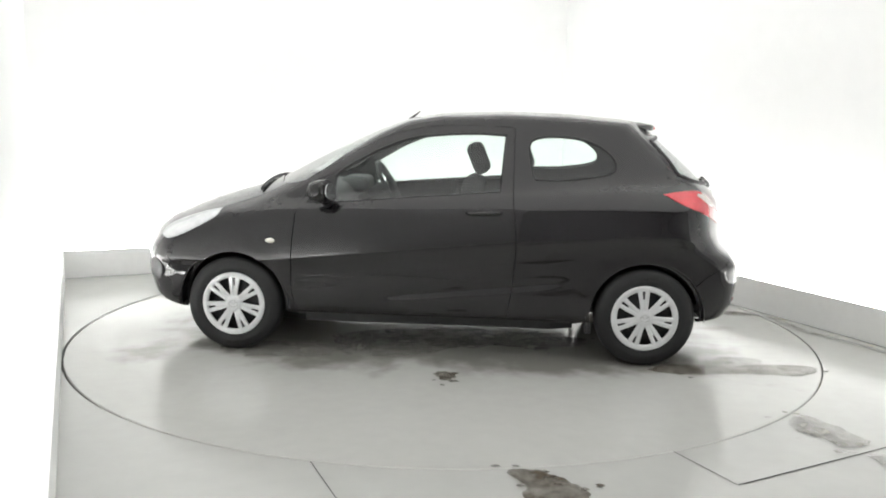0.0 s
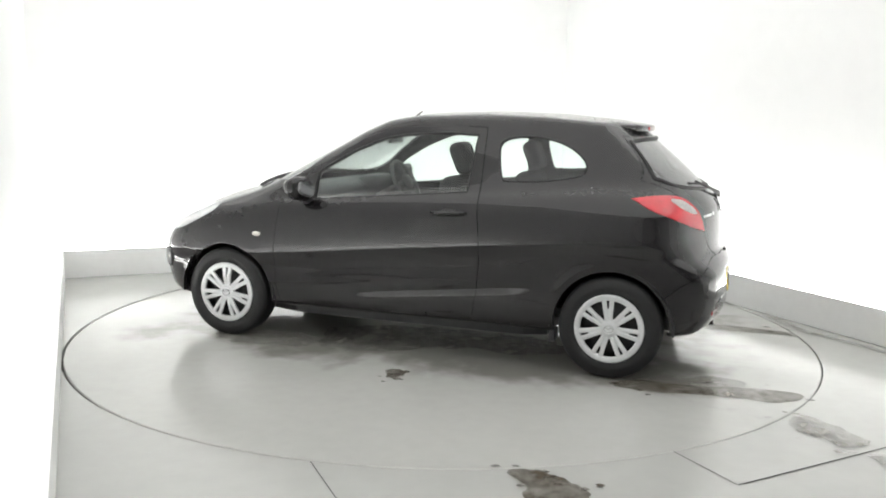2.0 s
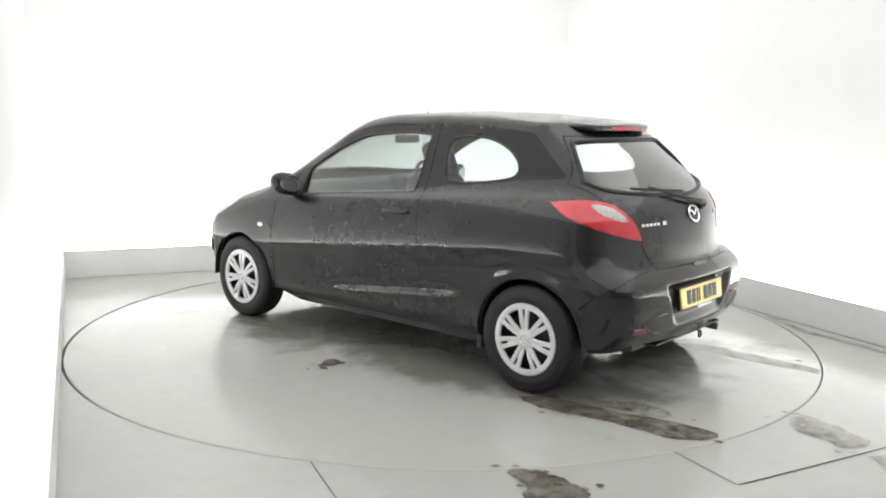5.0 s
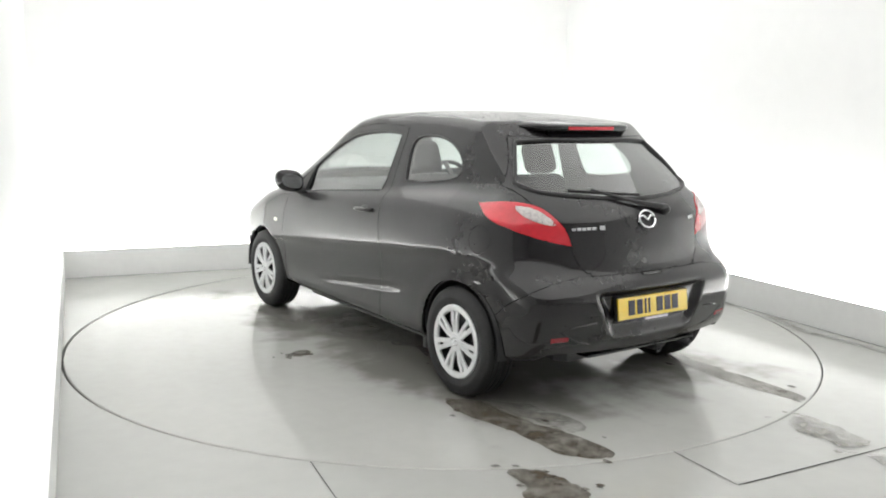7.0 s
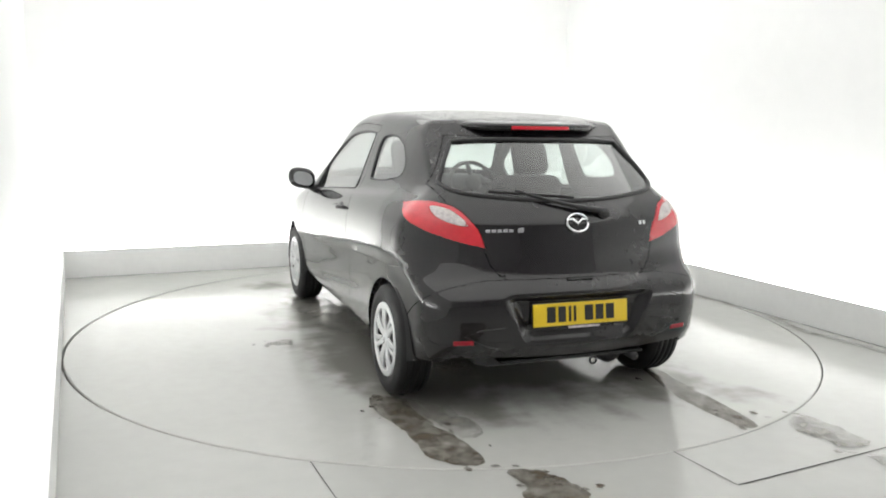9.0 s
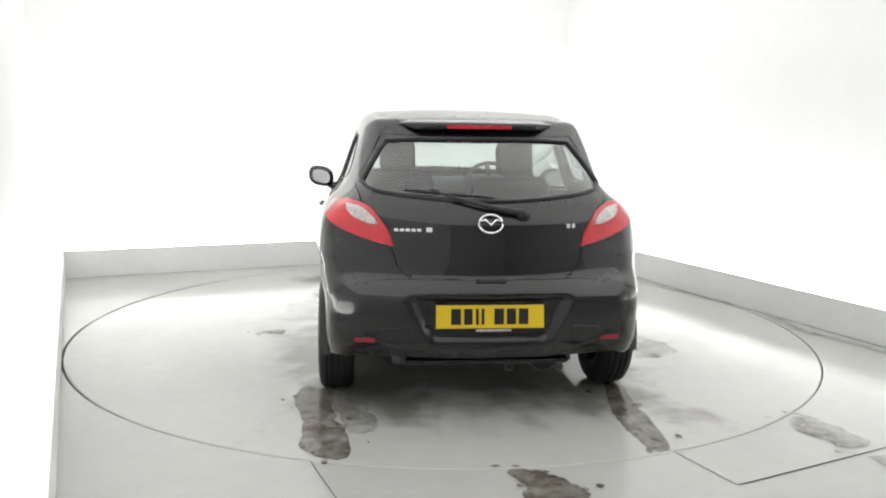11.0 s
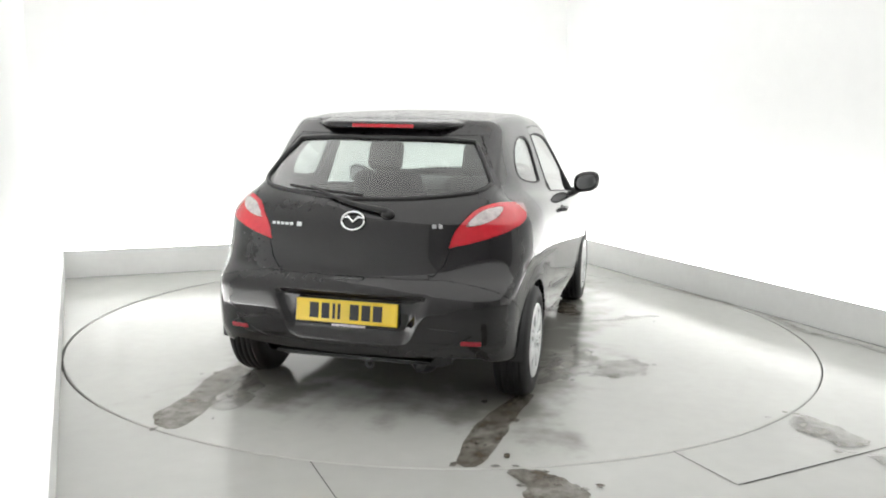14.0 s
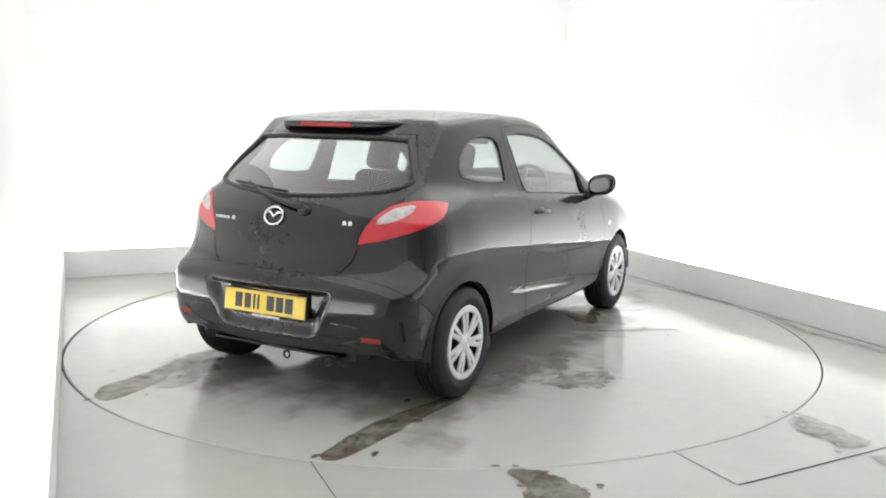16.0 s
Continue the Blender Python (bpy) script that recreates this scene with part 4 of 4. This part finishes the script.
# ---- cabin ----
bm = slab(bmesh.new(), [(-1.60, -0.60), (1.0, -0.70), (1.0, 0.70), (-1.60, 0.60)], 0.30, 0.34)
part("cabin_floor", bm, LINING, car, "dark carpeted cabin floor")
bm = box(bmesh.new(), 0.70, 1.08, -0.68, 0.68, 0.62, 0.985, None, 0.09, 4)
dash = part("dashboard", bm, DASH, car, "grey plastic dashboard", True)
part("instrument_hood", box(bmesh.new(), 0.60, 0.80, -0.54, -0.20, 0.90, 1.015, None, 0.045, 4), DASH, dash, "", True)
bm = tube(bmesh.new(), [(0.178 * math.cos(a), 0.178 * math.sin(a), 0) for a in np.linspace(0, math.tau, 36, endpoint=False)], 0.016, 8, closed=True)
for a in (0.1, math.pi - 0.1, -math.pi / 2):
    tube(bm, [(0.03 * math.cos(a), 0.03 * math.sin(a), 0.02), (0.17 * math.cos(a), 0.17 * math.sin(a), 0)], 0.018, 8)
bmesh.ops.create_uvsphere(bm, u_segments=16, v_segments=10, radius=1.0, matrix=pose(0, 0, 0.02) @ Matrix.Diagonal((0.07, 0.065, 0.03, 1)))
tube(bm, [(0, 0, 0.0), (0, 0, 0.0 - 0.25)], 0.035, 10)
bmesh.ops.transform(bm, matrix=pose(0.47, -0.37, 0.955, 0, -62, 0), verts=list(bm.verts))
part("steering_wheel", bm, BLACK_PLASTIC, car, "black steering wheel", True)
part("rear_view_mirror", box(bmesh.new(), 0.385, 0.41, -0.12, 0.12, 1.262, 1.318, None, 0.014, 3), BLACK_PLASTIC, car, "black rear-view mirror", True)
part("mirror_stalk", tube(bmesh.new(), [(0.405, 0, 1.30), (0.46, 0, 1.342)], 0.01, 6), BLACK_PLASTIC, car)


def front_seat(x, y):
    bm = box(bmesh.new(), x + 0.02, x + 0.52, y - 0.245, y + 0.245, 0.42, 0.58, None, 0.06, 3)
    box(bm, -0.07, 0.07, -0.235, 0.235, 0.0, 0.60, pose(x + 0.06, y, 0.50, 0, -14, 0), 0.06, 4)
    for s in (-1, 1):
        box(bm, -0.03, 0.12, s * 0.21 - 0.035, s * 0.21 + 0.035, 0.08, 0.48, pose(x + 0.06, y, 0.50, 0, -14, 0), 0.03, 3)
    seat = part("front_seat", bm, SEAT, car, "dark grey cloth front seat", True)
    bm = box(bmesh.new(), -0.05, 0.055, -0.115, 0.115, 0.0, 0.205, pose(x - 0.135, y, 1.100, 0, 22, 0), 0.045, 4)
    head = part("headrest", bm, SEAT, seat, "dark cloth headrest", True)
    for s in (-1, 1):
        part("headrest_post", tube(bmesh.new(), [(x - 0.075, y + s * 0.06, 1.04), (x - 0.12, y + s * 0.06, 1.15)], 0.006, 6), STEEL, head, "", True)
    return seat


front_seat(-0.13, 0.36)
front_seat(-0.42, -0.35)
bm = box(bmesh.new(), -0.95, -0.50, -0.60, 0.60, 0.42, 0.58, None, 0.06, 3)
box(bm, -0.07, 0.07, -0.58, 0.58, 0.0, 0.52, pose(-0.95, 0, 0.50, 0, -18, 0), 0.05, 4)
part("rear_bench", bm, SEAT, car, "dark grey cloth rear bench", True)
bm = slab(bmesh.new(), [(-1.62, -0.48), (-1.12, -0.56), (-1.12, 0.56), (-1.62, 0.48)], 0.955, 0.975)
part("parcel_shelf", bm, LINING, car, "dark parcel shelf")
# ---- stains, joints and wet marks ----
def stain(name, points, mat, parent, label, seed, z=0.002, rough_edge=0.035, drops=8):
    """A thin wet patch with a ragged outline and a few drops round it."""
    rnd = random.Random(seed)
    bm = bmesh.new()
    z = z + 0.0002 * seed

    def blob(line, up=0.0):
        verts = [bm.verts.new((x, y, z + up)) for x, y in line]
        f = bm.faces.new(verts)
        f.normal_update()
        if f.normal.z < 0:
            f.normal_flip()

    line = closed_spline(points, 14)
    out = []
    centre = line.mean(0)
    for i, q in enumerate(line):
        k = noise.noise(Vector((q[0] * 9, q[1] * 9, seed))) * 0.7 + noise.noise(Vector((q[0] * 28, q[1] * 28, seed + 5))) * 0.5
        d = q - centre
        out.append(q + d / max(np.linalg.norm(d), 1e-6) * k * rough_edge)
    blob(out)
    for k in range(drops):
        c = line[rnd.randrange(len(line))] + np.array([rnd.uniform(-0.10, 0.10), rnd.uniform(-0.10, 0.10)])
        r = rnd.uniform(0.008, 0.03)
        blob([(c[0] + r * rnd.uniform(0.6, 1.4) * math.cos(a), c[1] + r * rnd.uniform(0.4, 0.9) * math.sin(a)) for a in np.linspace(0, math.tau, 11, endpoint=False)], 0.0012 + 0.00012 * k)
    bmesh.ops.triangulate(bm, faces=list(bm.faces))
    ob = part(name, bm, mat, parent)
    return tagged(ob, label) if parent else tagged(ob, label, "stain", kind="structure")


TRACK = "dark brown wet tyre track stain"
stain("wet_track", [(-1.32, 0.89), (-1.39, 0.74), (-1.65, 0.74), (-1.97, 0.67), (-2.27, 0.65), (-2.29, 0.74), (-2.17, 0.87), (-1.96, 0.87), (-1.74, 0.89), (-1.55, 0.93)], WET, turntable, TRACK, 1, drops=14)
stain("wet_track", [(-2.29, -0.68), (-2.02, -0.65), (-1.76, -0.66), (-1.45, -0.73), (-1.31, -0.77), (-1.31, -0.85), (-1.62, -0.82), (-1.88, -0.81), (-2.10, -0.80), (-2.29, -0.77)], WET, turntable, TRACK, 2, drops=14)
stain("wet_mark", [(-0.06, 1.11), (-0.14, 1.08), (-0.19, 1.17), (-0.13, 1.24), (-0.08, 1.20)], WET, turntable, "small dark wet mark", 3, drops=4)
stain("wet_patch", [(0.67, 0.40), (0.33, 0.15), (-0.26, 0.05), (-0.85, 0.15), (-0.99, 0.30), (-0.68, 0.53), (-0.29, 0.48), (0.14, 0.78), (0.50, 0.77)], WET_FAINT, turntable, "thin wet patch under the car", 4, rough_edge=0.12, drops=20)
stain("wet_patch", [(-1.10, -0.84), (-0.66, -0.81), (-0.38, -0.91), (-0.35, -1.06), (-0.57, -1.12), (-0.85, -1.06), (-0.97, -0.95)], WET_FAINT, turntable, "thin wet patch beside the car", 5, rough_edge=0.09, drops=16)
stain("wet_patch", [(-0.86, -1.12), (-0.58, -1.16), (-0.44, -1.34), (-0.62, -1.42), (-0.84, -1.30)], WET_FAINT, turntable, "thin wet patch beside the car", 6, rough_edge=0.10, drops=10)
stain("wet_patch", [(0.98, -0.52), (1.20, -0.60), (0.95, -0.80), (0.60, -0.90), (0.66, -0.72)], WET, turntable, "dark wet patch near the front wheel", 7, rough_edge=0.07, drops=10)
stain("wet_patch", [(0.45, -0.98), (0.66, -1.18), (0.80, -1.42), (0.74, -1.42), (0.56, -1.20)], WET_FAINT, turntable, "thin wet streak", 8, rough_edge=0.03, drops=5)
stain("wet_patch", [(-1.42, 0.72), (-1.64, 0.56), (-1.94, 0.53), (-2.0, 0.64), (-1.80, 0.70), (-1.55, 0.76)], WET_FAINT, turntable, "thin wet patch behind the wheel", 9, rough_edge=0.05, drops=8)
stain("wet_patch", [(1.35, 0.72), (1.20, 0.60), (0.80, 0.58), (0.55, 0.70), (0.80, 0.90), (1.15, 0.94)], WET_FAINT, turntable, "thin wet patch near the front wheel", 10, rough_edge=0.08, drops=10)

stain("floor_stain", [(0.27, -2.46), (0.42, -2.46), (0.52, -2.54), (0.60, -2.72), (0.66, -2.95), (0.42, -2.98), (0.34, -2.72), (0.32, -2.56)], WET, None, "brown wet tyre track stain on the floor", 21, rough_edge=0.05, drops=12)
stain("floor_stain", [(1.70, -1.80), (1.81, -1.73), (1.89, -1.84), (1.96, -2.08), (1.84, -2.16), (1.75, -2.02), (1.68, -1.90)], WET_FAINT, None, "faint brown stain on the floor", 22, rough_edge=0.05, drops=8)
stain("floor_stain", [(1.88, -2.23), (1.99, -2.19), (2.10, -2.36), (1.95, -2.42)], WET_FAINT, None, "faint brown stain on the floor", 23, rough_edge=0.05, drops=4)
stain("floor_stain", [(2.50, 0.40), (2.56, 0.02), (2.72, -0.24), (2.90, -0.62), (2.84, -0.62), (2.66, -0.24), (2.50, -0.02), (2.44, 0.40)], WET_FAINT, None, "damp streak along the low board", 24, rough_edge=0.04, drops=6)
stain("floor_stain", [(2.0, 1.42), (2.2, 1.08), (2.36, 0.84), (2.32, 0.82), (2.14, 1.06), (1.96, 1.40)], WET_FAINT, None, "damp streak along the low board", 25, rough_edge=0.03, drops=4)


def joint(name, pts, width=0.009):
    bm = bmesh.new()
    for a, b in zip(pts, pts[1:]):
        a, b = Vector(a), Vector(b)
        d = (b - a).normalized()
        n = Vector((-d.y, d.x)) * width / 2
        bm.faces.new([bm.verts.new((p.x, p.y, 0.0025)) for p in (a - n, b - n, b + n, a + n)])
    return tagged(part(name, bm, GAP), "narrow dark joint in the painted floor", "floor joint", kind="structure")


joint("floor_joint_hatch", [(1.031, -2.215), (1.20, -2.555)], 0.005)
joint("floor_joint_hatch_side", [(1.20, -2.555), (1.471, -2.413), (2.017, -2.127), (2.6, -1.82)], 0.008)
joint("wall_joint_west", [tuple(LEFT_BACK - west_in * 0.216 + west_dir * 0.02), tuple(LEFT_BACK - west_in * 0.216 + west_dir * 3.2)], 0.007)
joint("floor_joint_front", [(-0.55, -2.39), (-0.30, -2.95)], 0.004)
for nm, a, b, out in (("base_joint_north", LEFT_BACK, CORNER, back_out), ("base_joint_east", CORNER, RIGHT_NEAR, right_out)):
    joint(nm, [tuple(a - out * 0.003), tuple(b - out * 0.003)], 0.005)


def motions():
    """The turntable turns at an even pace and carries the car."""
    turns = [(t, 174.83 - 7.121 * t) for t in range(0, 17)]
    walk(turntable, [(t, pose(0, 0, 0, 0, 0, a)) for t, a in turns])
    walk(car, [(t, pose(0, 0, 0.001, 0, 0, a) @ Matrix.Translation((-0.021, -0.019, 0))) for t, a in turns])


motions()
